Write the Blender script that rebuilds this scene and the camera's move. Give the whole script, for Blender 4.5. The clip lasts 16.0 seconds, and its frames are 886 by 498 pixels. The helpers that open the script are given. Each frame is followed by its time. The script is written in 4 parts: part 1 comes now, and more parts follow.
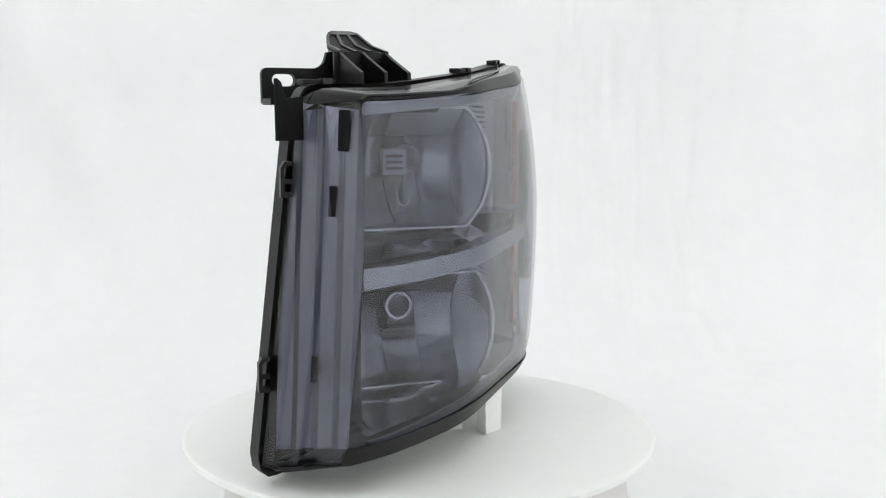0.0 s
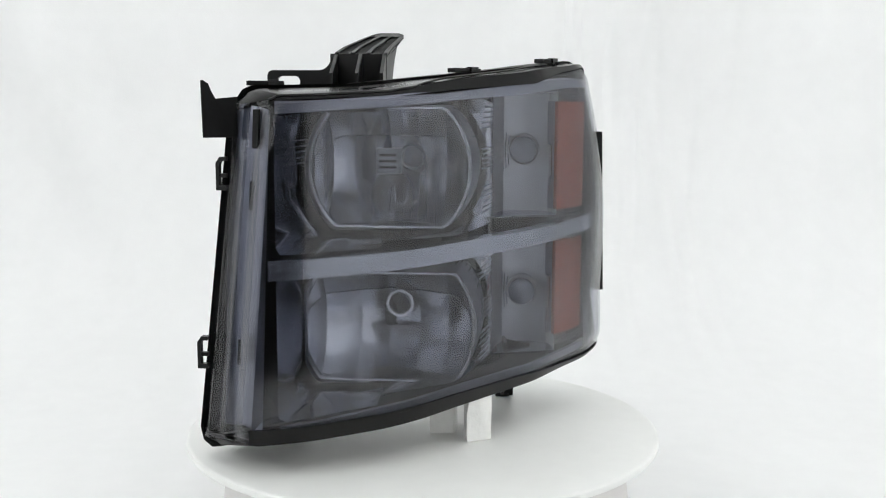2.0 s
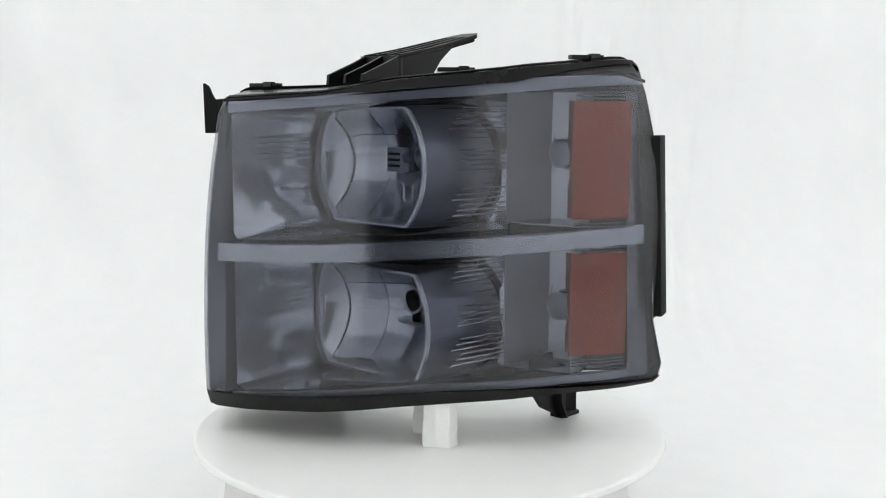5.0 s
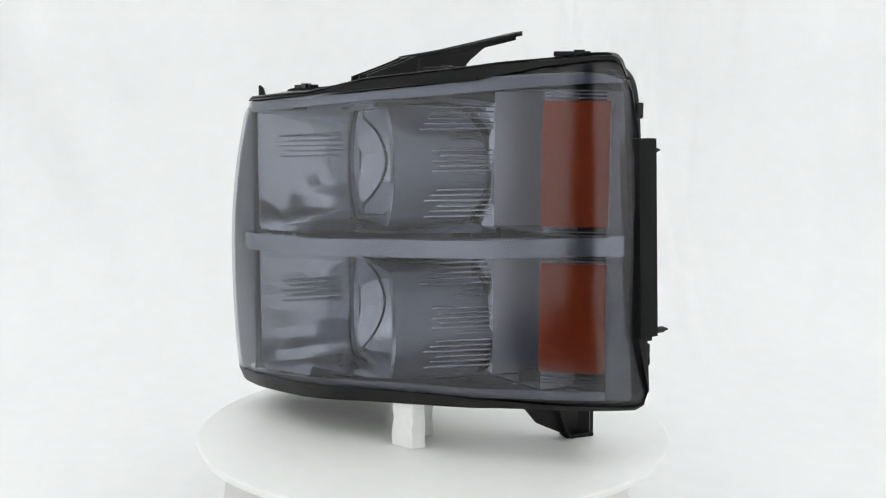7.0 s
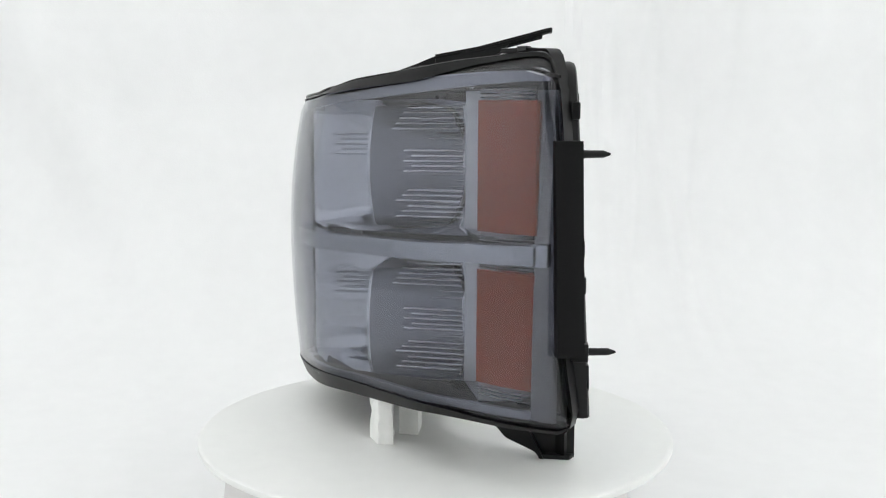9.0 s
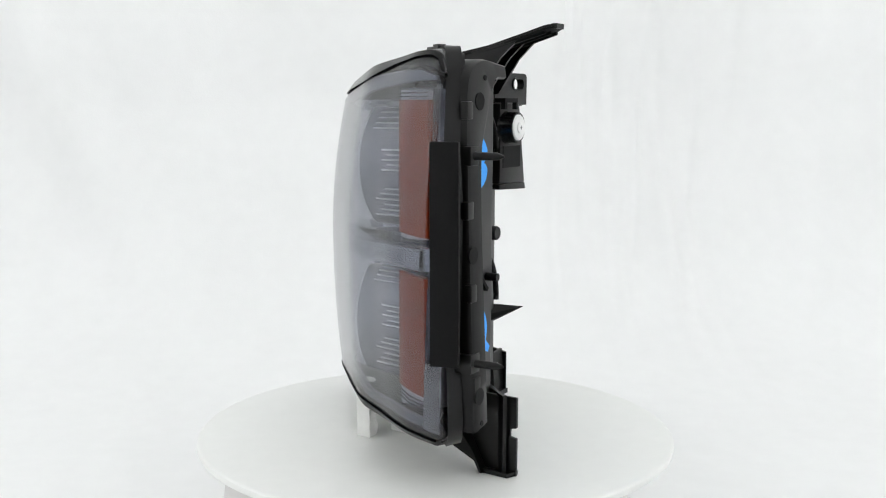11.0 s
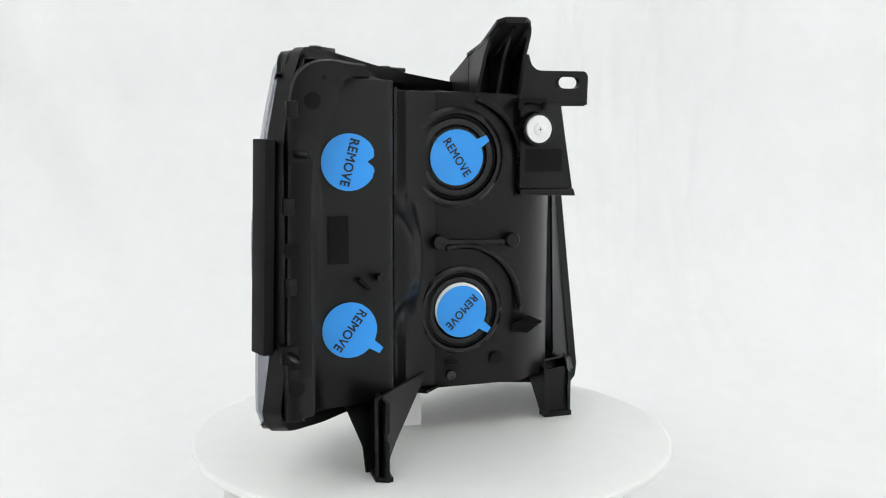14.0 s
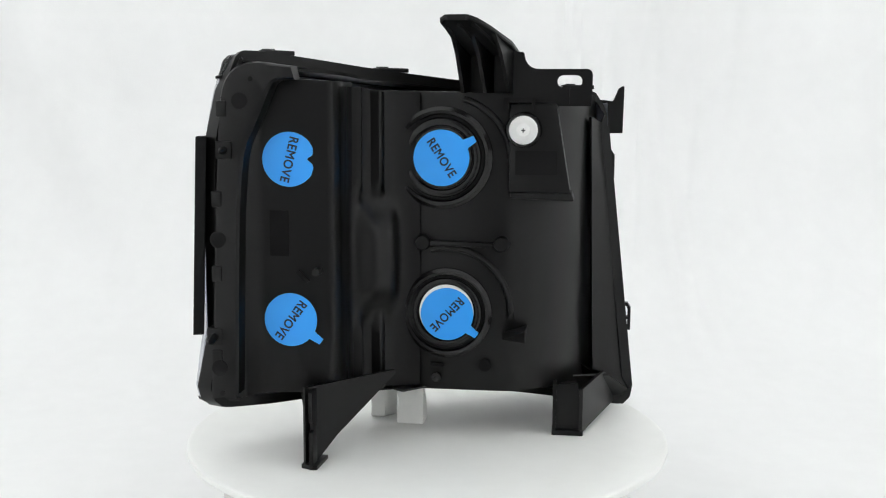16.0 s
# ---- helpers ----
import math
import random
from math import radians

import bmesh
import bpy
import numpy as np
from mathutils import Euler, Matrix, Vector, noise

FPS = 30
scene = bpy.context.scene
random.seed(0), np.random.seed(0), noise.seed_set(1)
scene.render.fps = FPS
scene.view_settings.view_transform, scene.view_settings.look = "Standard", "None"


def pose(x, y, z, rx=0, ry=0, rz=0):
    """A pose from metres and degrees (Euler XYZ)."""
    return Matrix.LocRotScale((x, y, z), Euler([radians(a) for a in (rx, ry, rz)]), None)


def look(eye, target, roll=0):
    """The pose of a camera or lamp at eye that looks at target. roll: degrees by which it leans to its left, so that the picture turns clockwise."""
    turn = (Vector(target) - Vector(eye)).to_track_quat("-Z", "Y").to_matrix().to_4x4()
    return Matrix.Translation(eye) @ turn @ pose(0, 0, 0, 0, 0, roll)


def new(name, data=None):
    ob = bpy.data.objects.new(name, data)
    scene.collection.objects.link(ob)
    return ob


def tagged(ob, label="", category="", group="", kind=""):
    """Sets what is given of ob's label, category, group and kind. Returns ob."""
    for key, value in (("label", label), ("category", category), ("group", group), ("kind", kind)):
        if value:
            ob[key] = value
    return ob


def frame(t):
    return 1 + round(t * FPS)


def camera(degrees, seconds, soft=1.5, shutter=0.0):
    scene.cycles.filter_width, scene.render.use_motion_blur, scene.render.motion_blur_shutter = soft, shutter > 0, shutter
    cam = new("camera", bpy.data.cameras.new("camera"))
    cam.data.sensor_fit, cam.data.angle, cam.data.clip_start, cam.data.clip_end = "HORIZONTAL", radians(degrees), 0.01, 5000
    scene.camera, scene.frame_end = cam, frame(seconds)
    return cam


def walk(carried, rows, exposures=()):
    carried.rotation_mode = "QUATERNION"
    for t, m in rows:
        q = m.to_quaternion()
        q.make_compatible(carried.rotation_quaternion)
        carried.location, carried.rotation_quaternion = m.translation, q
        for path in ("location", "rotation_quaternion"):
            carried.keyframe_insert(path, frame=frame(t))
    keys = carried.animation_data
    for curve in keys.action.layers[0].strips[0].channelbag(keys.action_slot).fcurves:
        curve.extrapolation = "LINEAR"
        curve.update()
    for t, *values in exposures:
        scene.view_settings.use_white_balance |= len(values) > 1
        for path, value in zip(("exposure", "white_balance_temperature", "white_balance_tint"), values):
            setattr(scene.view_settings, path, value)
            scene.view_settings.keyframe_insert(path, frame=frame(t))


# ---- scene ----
# ---- camera ----
cam = camera(45.51, 16.0, soft=1.1)
EYE = Vector((0.0, -0.8786, 0.2735))
YAW, TILT = radians(0.88), radians(7.763)
AIM = EYE + Vector((math.sin(YAW) * math.cos(TILT), math.cos(YAW) * math.cos(TILT), -math.sin(TILT)))
walk(cam, [(0.0, look(EYE, AIM, 0.236)), (16.0, look(EYE, AIM, 0.236))])

# ---- world, lamps, exposure ----
scene.view_settings.exposure = -0.05
world = bpy.data.worlds.new("studio_world")
world.use_nodes = True
world.node_tree.nodes["Background"].inputs[0].default_value = (0.9, 0.95, 1.0, 1)
world.node_tree.nodes["Background"].inputs[1].default_value = 0.05
scene.world = world


def unseen_lamp(x, y, z, target, w, h, watts):
    la = bpy.data.lights.new("unseen_lamp_light", "AREA")
    la.shape, la.size, la.size_y, la.energy, la.color = "RECTANGLE", w, h, watts, (0.965, 0.985, 0.985)
    ob = new("unseen_lamp_light", la)
    ob.matrix_basis = look((x, y, z), target)
    return ob


# unseen lamps, their places assumed, that light the tent cloth from outside
unseen_lamp(0.0, 0.0, 2.3, (0, 0.0, 0), 1.6, 1.4, 52.0)
for side in (-1, 1):
    unseen_lamp(2.05 * side, -0.4, 0.8, (0, -0.3, 0.45), 1.2, 1.2, 36.0)
    # front pair added to brighten the front cloth and the lens's veil
    unseen_lamp(0.95 * side, -2.1, 0.5, (0.65 * side, -0.9, 0.4), 0.9, 1.2, 26.0)


# ---- materials ----
def material(name, color, rough=0.5, metal=0.0, spec=0.5, grain=0.0, scale=200.0, bump=0.0, bump_scale=400.0):
    """Principled surface with two scales of colour variation and a fine relief."""
    m = bpy.data.materials.new(name)
    m.use_nodes = True
    nt = m.node_tree
    b = nt.nodes["Principled BSDF"]
    b.inputs["Base Color"].default_value = (*color, 1)
    b.inputs["Roughness"].default_value = rough
    b.inputs["Metallic"].default_value = metal
    b.inputs["Specular IOR Level"].default_value = spec
    co = nt.nodes.new("ShaderNodeTexCoord")
    if grain:
        n1 = nt.nodes.new("ShaderNodeTexNoise")
        n1.inputs["Scale"].default_value = scale
        n1.inputs["Detail"].default_value = 6
        n2 = nt.nodes.new("ShaderNodeTexNoise")
        n2.inputs["Scale"].default_value = scale / 14
        add = nt.nodes.new("ShaderNodeMath")
        add.operation = "ADD"
        rng = nt.nodes.new("ShaderNodeMapRange")
        rng.inputs["From Min"].default_value, rng.inputs["From Max"].default_value = 0.6, 1.4
        rng.inputs["To Min"].default_value, rng.inputs["To Max"].default_value = 1 - grain, 1 + grain
        mix = nt.nodes.new("ShaderNodeVectorMath")
        mix.operation = "SCALE"
        mix.inputs[0].default_value = color
        for n in (n1, n2):
            nt.links.new(co.outputs["Object"], n.inputs["Vector"])
        nt.links.new(n1.outputs["Fac"], add.inputs[0])
        nt.links.new(n2.outputs["Fac"], add.inputs[1])
        nt.links.new(add.outputs[0], rng.inputs["Value"])
        nt.links.new(rng.outputs[0], mix.inputs["Scale"])
        nt.links.new(mix.outputs[0], b.inputs["Base Color"])
        rr = nt.nodes.new("ShaderNodeMapRange")
        rr.inputs["To Min"].default_value, rr.inputs["To Max"].default_value = rough * 0.85, min(1, rough * 1.15)
        nt.links.new(n2.outputs["Fac"], rr.inputs["Value"])
        nt.links.new(rr.outputs[0], b.inputs["Roughness"])
    if bump:
        n3 = nt.nodes.new("ShaderNodeTexNoise")
        n3.inputs["Scale"].default_value = bump_scale
        n3.inputs["Detail"].default_value = 4
        bp = nt.nodes.new("ShaderNodeBump")
        bp.inputs["Strength"].default_value = bump
        bp.inputs["Distance"].default_value = 0.001
        nt.links.new(co.outputs["Object"], n3.inputs["Vector"])
        nt.links.new(n3.outputs["Fac"], bp.inputs["Height"])
        nt.links.new(bp.outputs[0], b.inputs["Normal"])
    return m


def thin_plastic(name, tint, rough=0.13):
    """Clear moulded plastic: tinted see-through with a Fresnel gloss on each face."""
    m = bpy.data.materials.new(name)
    m.use_nodes = True
    nt = m.node_tree
    nt.nodes.remove(nt.nodes["Principled BSDF"])
    out = nt.nodes["Material Output"]
    tr = nt.nodes.new("ShaderNodeBsdfTransparent")
    tr.inputs[0].default_value = (*tint, 1)
    gl = nt.nodes.new("ShaderNodeBsdfGlossy")
    gl.inputs["Roughness"].default_value = rough
    fr = nt.nodes.new("ShaderNodeLayerWeight")
    fr.inputs["Blend"].default_value = 0.5
    pw = nt.nodes.new("ShaderNodeMath")
    pw.operation, pw.inputs[1].default_value = "POWER", 5.0
    sc = nt.nodes.new("ShaderNodeMath")
    sc.operation, sc.inputs[1].default_value, sc.inputs[2].default_value = "MULTIPLY_ADD", 0.952, 0.048
    nt.links.new(fr.outputs["Facing"], pw.inputs[0])
    nt.links.new(pw.outputs[0], sc.inputs[0])
    mx = nt.nodes.new("ShaderNodeMixShader")
    nt.links.new(sc.outputs[0], mx.inputs[0])
    nt.links.new(tr.outputs[0], mx.inputs[1])
    nt.links.new(gl.outputs[0], mx.inputs[2])
    nt.links.new(mx.outputs[0], out.inputs["Surface"])
    return m


BLACK = material("black_moulded_plastic", (0.002, 0.002, 0.0022), 0.38, spec=0.28, grain=0.25, scale=300, bump=0.03, bump_scale=700)
# dull black for rubber and small parts, also for shaded pockets and grooves
BLACK_DULL = material("dull_black_rubber_and_shade", (0.006, 0.006, 0.0063), 0.7, spec=0.15, grain=0.2, scale=300, bump=0.1)
# black of the top lens edge, with its dark reflection put into the colour
TRIM_BLACK = material("black_trim_and_reflection", (0.004, 0.004, 0.0045), 0.2, spec=0.14, grain=0.1, scale=200)
BLACK_GLOSS = material("glossy_black_plastic", (0.007, 0.007, 0.0075), 0.22, spec=0.35, grain=0.1, scale=200)
CHROME = material("vacuum_chrome", (0.62, 0.635, 0.68), 0.14, metal=1.0, grain=0.05, scale=90, bump=0.012, bump_scale=40)
SATIN = material("satin_chrome", (0.7, 0.72, 0.76), 0.25, metal=1.0, grain=0.06, scale=120)
DARK_CHROME = material("dark_chrome", (0.2, 0.205, 0.22), 0.16, metal=1.0, grain=0.1, scale=90)
CHAMBER = material("brushed_reflector", (0.6, 0.615, 0.66), 0.17, metal=1.0, grain=0.06, scale=80)
PAINT = material("silver_grey_paint", (0.5, 0.52, 0.57), 0.24, metal=1.0, grain=0.04, scale=120)
SMOKE = thin_plastic("smoked_polycarbonate", (0.765, 0.773, 0.802))
SIGNAL = material("dull_signal_reflector", (0.7, 0.71, 0.74), 0.42, metal=1.0, grain=0.06, scale=80)
GREY_TRIM = material("grey_bezel_trim", (0.3, 0.31, 0.36), 0.3, metal=0.7, grain=0.08, scale=90)


def amber_plastic():
    """Moulded amber plastic: part coloured body, part see-through."""
    m = material("amber_reflex_plastic", (0.5, 0.085, 0.014), 0.3, grain=0.15, scale=150)
    nt = m.node_tree
    tr = nt.nodes.new("ShaderNodeBsdfTransparent")
    tr.inputs[0].default_value = (0.95, 0.28, 0.05, 1)
    mx = nt.nodes.new("ShaderNodeMixShader")
    mx.inputs[0].default_value = 0.5
    nt.links.new(nt.nodes["Principled BSDF"].outputs[0], mx.inputs[1])
    nt.links.new(tr.outputs[0], mx.inputs[2])
    nt.links.new(mx.outputs[0], nt.nodes["Material Output"].inputs["Surface"])
    return m


AMBER = amber_plastic()
ORANGE = material("amber_bulb_glass", (0.85, 0.26, 0.03), 0.15)
GLASS = thin_plastic("clear_bulb_glass", (0.9, 0.92, 0.94))
BLUE = material("blue_vinyl_sticker", (0.022, 0.36, 1.0), 0.3, grain=0.05, scale=60, bump=0.25, bump_scale=45)
INK = material("black_ink", (0.004, 0.005, 0.03), 0.5)
ZINC = material("bright_zinc", (0.9, 0.9, 0.89), 0.3, metal=0.35, grain=0.05, scale=300)
FOAM = material("white_foam", (0.88, 0.88, 0.86), 0.8, grain=0.04, scale=150, bump=0.5, bump_scale=220)
PLATTER = material("white_plastic_platter", (0.87, 0.875, 0.855), 0.4, grain=0.02, scale=60, bump=0.04)
DRUM = material("white_plastic_drum", (0.72, 0.7, 0.69), 0.5, grain=0.03, scale=60)
CLOTH = material("white_backdrop_cloth", (0.86, 0.862, 0.862), 0.9, spec=0.1, grain=0.02, scale=40, bump=0.15, bump_scale=500)


def translucent_cloth(name, color, share):
    """Thin white cloth that scatters light to both of its sides."""
    m = material(name, color, 0.9, spec=0.05, grain=0.02, scale=30)
    nt = m.node_tree
    tl = nt.nodes.new("ShaderNodeBsdfTranslucent")
    tl.inputs[0].default_value = (*color, 1)
    mx = nt.nodes.new("ShaderNodeMixShader")
    mx.inputs[0].default_value = share
    nt.links.new(nt.nodes["Principled BSDF"].outputs[0], mx.inputs[1])
    nt.links.new(tl.outputs[0], mx.inputs[2])
    nt.links.new(mx.outputs[0], nt.nodes["Material Output"].inputs["Surface"])
    return m


TENT = translucent_cloth("translucent_tent_cloth", (0.87, 0.87, 0.866), 0.5)
ROOM = material("dark_surround", (0.018, 0.018, 0.02), 0.8, grain=0.1, scale=5)

MM = 0.001
TWIST = [0.0]


# ---- mesh helpers: lengths in millimetres ----
def part(name, bm, mat, parent=None, label="", smooth=True, bevel=0.0):
    """Links a bmesh, drawn in millimetres, as one mesh object under its thing or part."""
    if bevel:
        sharp = [e for e in bm.edges if len(e.link_faces) == 2 and e.calc_face_angle(0) > 0.5]
        bmesh.ops.bevel(bm, geom=sharp, offset=bevel, segments=2, profile=0.6, affect="EDGES", clamp_overlap=True)
    if TWIST[0]:
        bmesh.ops.rotate(bm, cent=(0, 0, 0), matrix=Matrix.Rotation(radians(TWIST[0]), 3, "Z"), verts=bm.verts)
    bmesh.ops.scale(bm, vec=(MM, MM, MM), verts=bm.verts)
    me = bpy.data.meshes.new(name)
    for f in bm.faces:
        f.smooth = smooth
    bm.to_mesh(me)
    bm.free()
    me.materials.append(mat)
    if smooth:
        me.set_sharp_from_angle(angle=radians(38))
    ob = new(name, me)
    ob.parent = parent
    if label:
        ob["label"] = label
    return ob


def merge(*bms):
    out = bmesh.new()
    for b in bms:
        me = bpy.data.meshes.new("tmp")
        b.to_mesh(me)
        b.free()
        out.from_mesh(me)
        bpy.data.meshes.remove(me)
    return out


def solid(faces_pts):
    bm = bmesh.new()
    for pts in faces_pts:
        bm.faces.new([bm.verts.new(p) for p in pts])
    bmesh.ops.remove_doubles(bm, verts=bm.verts, dist=1e-4)
    bmesh.ops.recalc_face_normals(bm, faces=bm.faces)
    return bm


def slab(poly, a, b):
    """A closed body between two outlines of equal length."""
    n = len(poly)
    pa, pb = [a(p) for p in poly], [b(p) for p in poly]
    fs = [pa[::-1], pb] + [[pa[i], pa[(i + 1) % n], pb[(i + 1) % n], pb[i]] for i in range(n)]
    return solid(fs)


def slab_z(poly, z0, z1):
    return slab(poly, lambda p: (p[0], p[1], z0), lambda p: (p[0], p[1], z1))


def slab_x(poly, x0, x1):
    return slab(poly, lambda p: (x0, p[0], p[1]), lambda p: (x1, p[0], p[1]))


def slab_y(poly, y0, y1):
    return slab(poly, lambda p: (p[0], y0, p[1]), lambda p: (p[0], y1, p[1]))


def box(x0, x1, y0, y1, z0, z1):
    return slab_z([(x0, y0), (x1, y0), (x1, y1), (x0, y1)], z0, z1)


def turned(profile, centre, axis=(0, 1, 0), seg=40, closed=False):
    """A body of revolution from (radius, along) pairs about an axis through centre."""
    q = Vector(axis).to_track_quat("Z", "Y")
    c = Vector(centre)
    rings = []
    bm = bmesh.new()
    for r, h in profile:
        rings.append([bm.verts.new(c + q @ Vector((max(r, 1e-3) * math.cos(2 * math.pi * k / seg), max(r, 1e-3) * math.sin(2 * math.pi * k / seg), h))) for k in range(seg)])
    pairs = list(zip(rings, rings[1:])) + ([(rings[-1], rings[0])] if closed else [])
    for ra, rb in pairs:
        for k in range(seg):
            bm.faces.new([ra[k], ra[(k + 1) % seg], rb[(k + 1) % seg], rb[k]])
    bmesh.ops.remove_doubles(bm, verts=bm.verts, dist=0.01)
    bmesh.ops.recalc_face_normals(bm, faces=bm.faces)
    return bm


def rod(points, r, seg=10):
    """A round bar along a line of points."""
    bm = bmesh.new()
    rings = []
    pts = [Vector(p) for p in points]
    for i, p in enumerate(pts):
        d = (pts[min(i + 1, len(pts) - 1)] - pts[max(i - 1, 0)]).normalized()
        q = d.to_track_quat("Z", "Y")
        rings.append([bm.verts.new(p + q @ Vector((r * math.cos(2 * math.pi * k / seg), r * math.sin(2 * math.pi * k / seg), 0))) for k in range(seg)])
    for ra, rb in zip(rings, rings[1:]):
        for k in range(seg):
            bm.faces.new([ra[k], ra[(k + 1) % seg], rb[(k + 1) % seg], rb[k]])
    bm.faces.new(rings[0][::-1])
    bm.faces.new(rings[-1])
    return bm


def loft(loops, closed=True, thick=0.0):
    """A skin through loops of equal length; thick gives it a back at that distance."""
    bm = bmesh.new()
    vs = [[bm.verts.new(p) for p in lp] for lp in loops]
    n = len(loops[0])
    for a, b in zip(vs, vs[1:]):
        for k in range(n if closed else n - 1):
            bm.faces.new([a[k], a[(k + 1) % n], b[(k + 1) % n], b[k]])
    bmesh.ops.remove_doubles(bm, verts=bm.verts, dist=1e-3)
    bmesh.ops.recalc_face_normals(bm, faces=bm.faces)
    if thick:
        bmesh.ops.solidify(bm, geom=bm.faces[:] + bm.edges[:] + bm.verts[:], thickness=thick)
    return bm


def smooth_line(ctrl, n):
    """n+1 points, evenly spaced, on a Catmull-Rom line through ctrl."""
    c = [np.array(p, float) for p in ctrl]
    c = [2 * c[0] - c[1]] + c + [2 * c[-1] - c[-2]]
    out = []
    for i in range(1, len(c) - 2):
        for k in range(24):
            t = k / 24
            out.append(0.5 * (2 * c[i] + (c[i + 1] - c[i - 1]) * t + (2 * c[i - 1] - 5 * c[i] + 4 * c[i + 1] - c[i + 2]) * t * t + (3 * c[i] - c[i - 1] - 3 * c[i + 1] + c[i + 2]) * t ** 3))
    out.append(c[-2])
    out = np.array(out)
    d = np.r_[0, np.cumsum(np.linalg.norm(np.diff(out, axis=0), axis=1))]
    g = np.linspace(0, d[-1], n + 1)
    return np.stack([np.interp(g, d, out[:, j]) for j in range(out.shape[1])], 1)


# ---- the studio: cloth sweep, side cloths, roof, front cloth with a slit ----
CREASES = [(0.20, 0.9, 0.010, 0.05), (0.245, 0.7, 0.009, -0.03), (0.275, 1.0, 0.012, 0.02), (0.315, 0.6, 0.008, 0.06), (0.36, 1.1, 0.014, -0.05), (0.405, 0.8, 0.010, 0.03),
           (0.45, 0.7, 0.016, 0.10), (0.12, 0.4, 0.02, 0.02), (-0.12, 0.35, 0.03, 0.03), (0.56, 0.8, 0.03, -0.2), (0.66, 0.7, 0.03, -0.25)]


def cloth_folds(x, z):
    """Depth of the hanging cloth's folds, in metres."""
    d = 0.030 * noise.noise(Vector((x * 2.2 + 0.15 * z, z * 0.35, 3.1))) + 0.014 * noise.noise(Vector((x * 6.5 + z * 0.9, z * 0.6, 7.7)))
    d += 0.004 * noise.noise(Vector((x * 15 - z * 1.4, z * 1.2, 1.3)))
    left = max(0.0, min(1.0, -x * 1.8 + 0.05))
    d += 0.058 * noise.noise(Vector(((x + 0.7 * z) * 3.0, 0.3 * z, 5.5))) * left + 0.030 * noise.noise(Vector(((x + 0.6 * z) * 7.5, 0.5 * z, 2.5))) * left
    right = max(0.0, min(1.0, (x - 0.4) * 3))
    d += 0.048 * noise.noise(Vector(((x - 0.7 * z) * 4.0, 0.3 * z, 8.5))) * right
    for cx, amp, w, lean in CREASES:
        u = (x - cx - lean * (z - 0.15) - 0.012 * noise.noise(Vector((cx * 40, z * 5, 0)))) / w
        if abs(u) < 3:
            d += 0.0105 * amp * math.exp(-u * u) * (0.45 + 0.55 * max(0.0, min(1.0, 0.5 + 1.3 * noise.noise(Vector((cx * 31, z * 3.2, 4.4))))))
    return d


def backdrop():
    prof = [(-0.86, -0.09), (-0.4, -0.09), (0.1, -0.09), (0.3, -0.088), (0.45, -0.07), (0.58, -0.03), (0.68, 0.04), (0.74, 0.13), (0.77, 0.23)] + [(0.78, 0.23 + 0.04 * k) for k in range(1, 28)]
    line = smooth_line(prof, 110)
    xs = np.linspace(-1.12, 1.12, 341)
    bm = bmesh.new()
    rows = []
    for y, z in line:
        w = min(1.0, max(0.0, (y - 0.25) / 0.4))
        rows.append([bm.verts.new((x * 1000, (y - w * cloth_folds(x, z)) * 1000, (z + (1 - w) * 0.0) * 1000)) for x in xs])
    for a, b in zip(rows, rows[1:]):
        for k in range(len(xs) - 1):
            # unseen gap added in the floor cloth so the lens's dark reflection runs down
            if a[0].co.y > -500 or abs(xs[k]) > 0.15:
                bm.faces.new([a[k], a[k + 1], b[k + 1], b[k]])
    bmesh.ops.delete(bm, geom=[v for v in bm.verts if not v.link_faces], context="VERTS")
    ob = part("backdrop", bm, CLOTH)
    return tagged(ob, "white wrinkled cloth sweep hanging behind the turntable", "backdrop", kind="structure")


def cloth_wall(name, pts, label):
    """A taut sheet of tent cloth."""
    bm = bmesh.new()
    bm.faces.new([bm.verts.new([c * 1000 for c in p]) for p in pts])
    return tagged(part(name, bm, TENT, smooth=False), label, "cloth wall", kind="structure")


backdrop()
X, Y0, Y1, Z0, Z1, SLIT = 1.12, -0.9, 0.8, -0.09, 1.3, 0.12
SIDE = "plain white translucent cloth side of the photo tent"
FRONT = "white cloth front of the photo tent beside the lens slit"
cloth_wall("wall_west", [(-X, Y0, Z0), (-X, Y1, Z0), (-X, Y1, Z1), (-X, Y0, Z1)], SIDE)
cloth_wall("wall_east", [(X, Y0, Z0), (X, Y1, Z0), (X, Y1, Z1), (X, Y0, Z1)], SIDE)
cloth_wall("ceiling", [(-X, Y0, Z1), (X, Y0, Z1), (X, Y1, Z1), (-X, Y1, Z1)], "plain white translucent cloth roof of the photo tent")
cloth_wall("wall_south_left", [(-X, Y0, Z0), (-SLIT, Y0, Z0), (-SLIT, Y0, Z1), (-X, Y0, Z1)], FRONT)
cloth_wall("wall_south_right", [(SLIT, Y0, Z0), (X, Y0, Z0), (X, Y0, Z1), (SLIT, Y0, Z1)], FRONT)
# unseen dark box added round the tent so that the slit reflects dark
ROOM_LABEL = "unseen dark wall added round the tent to keep its slit dark"
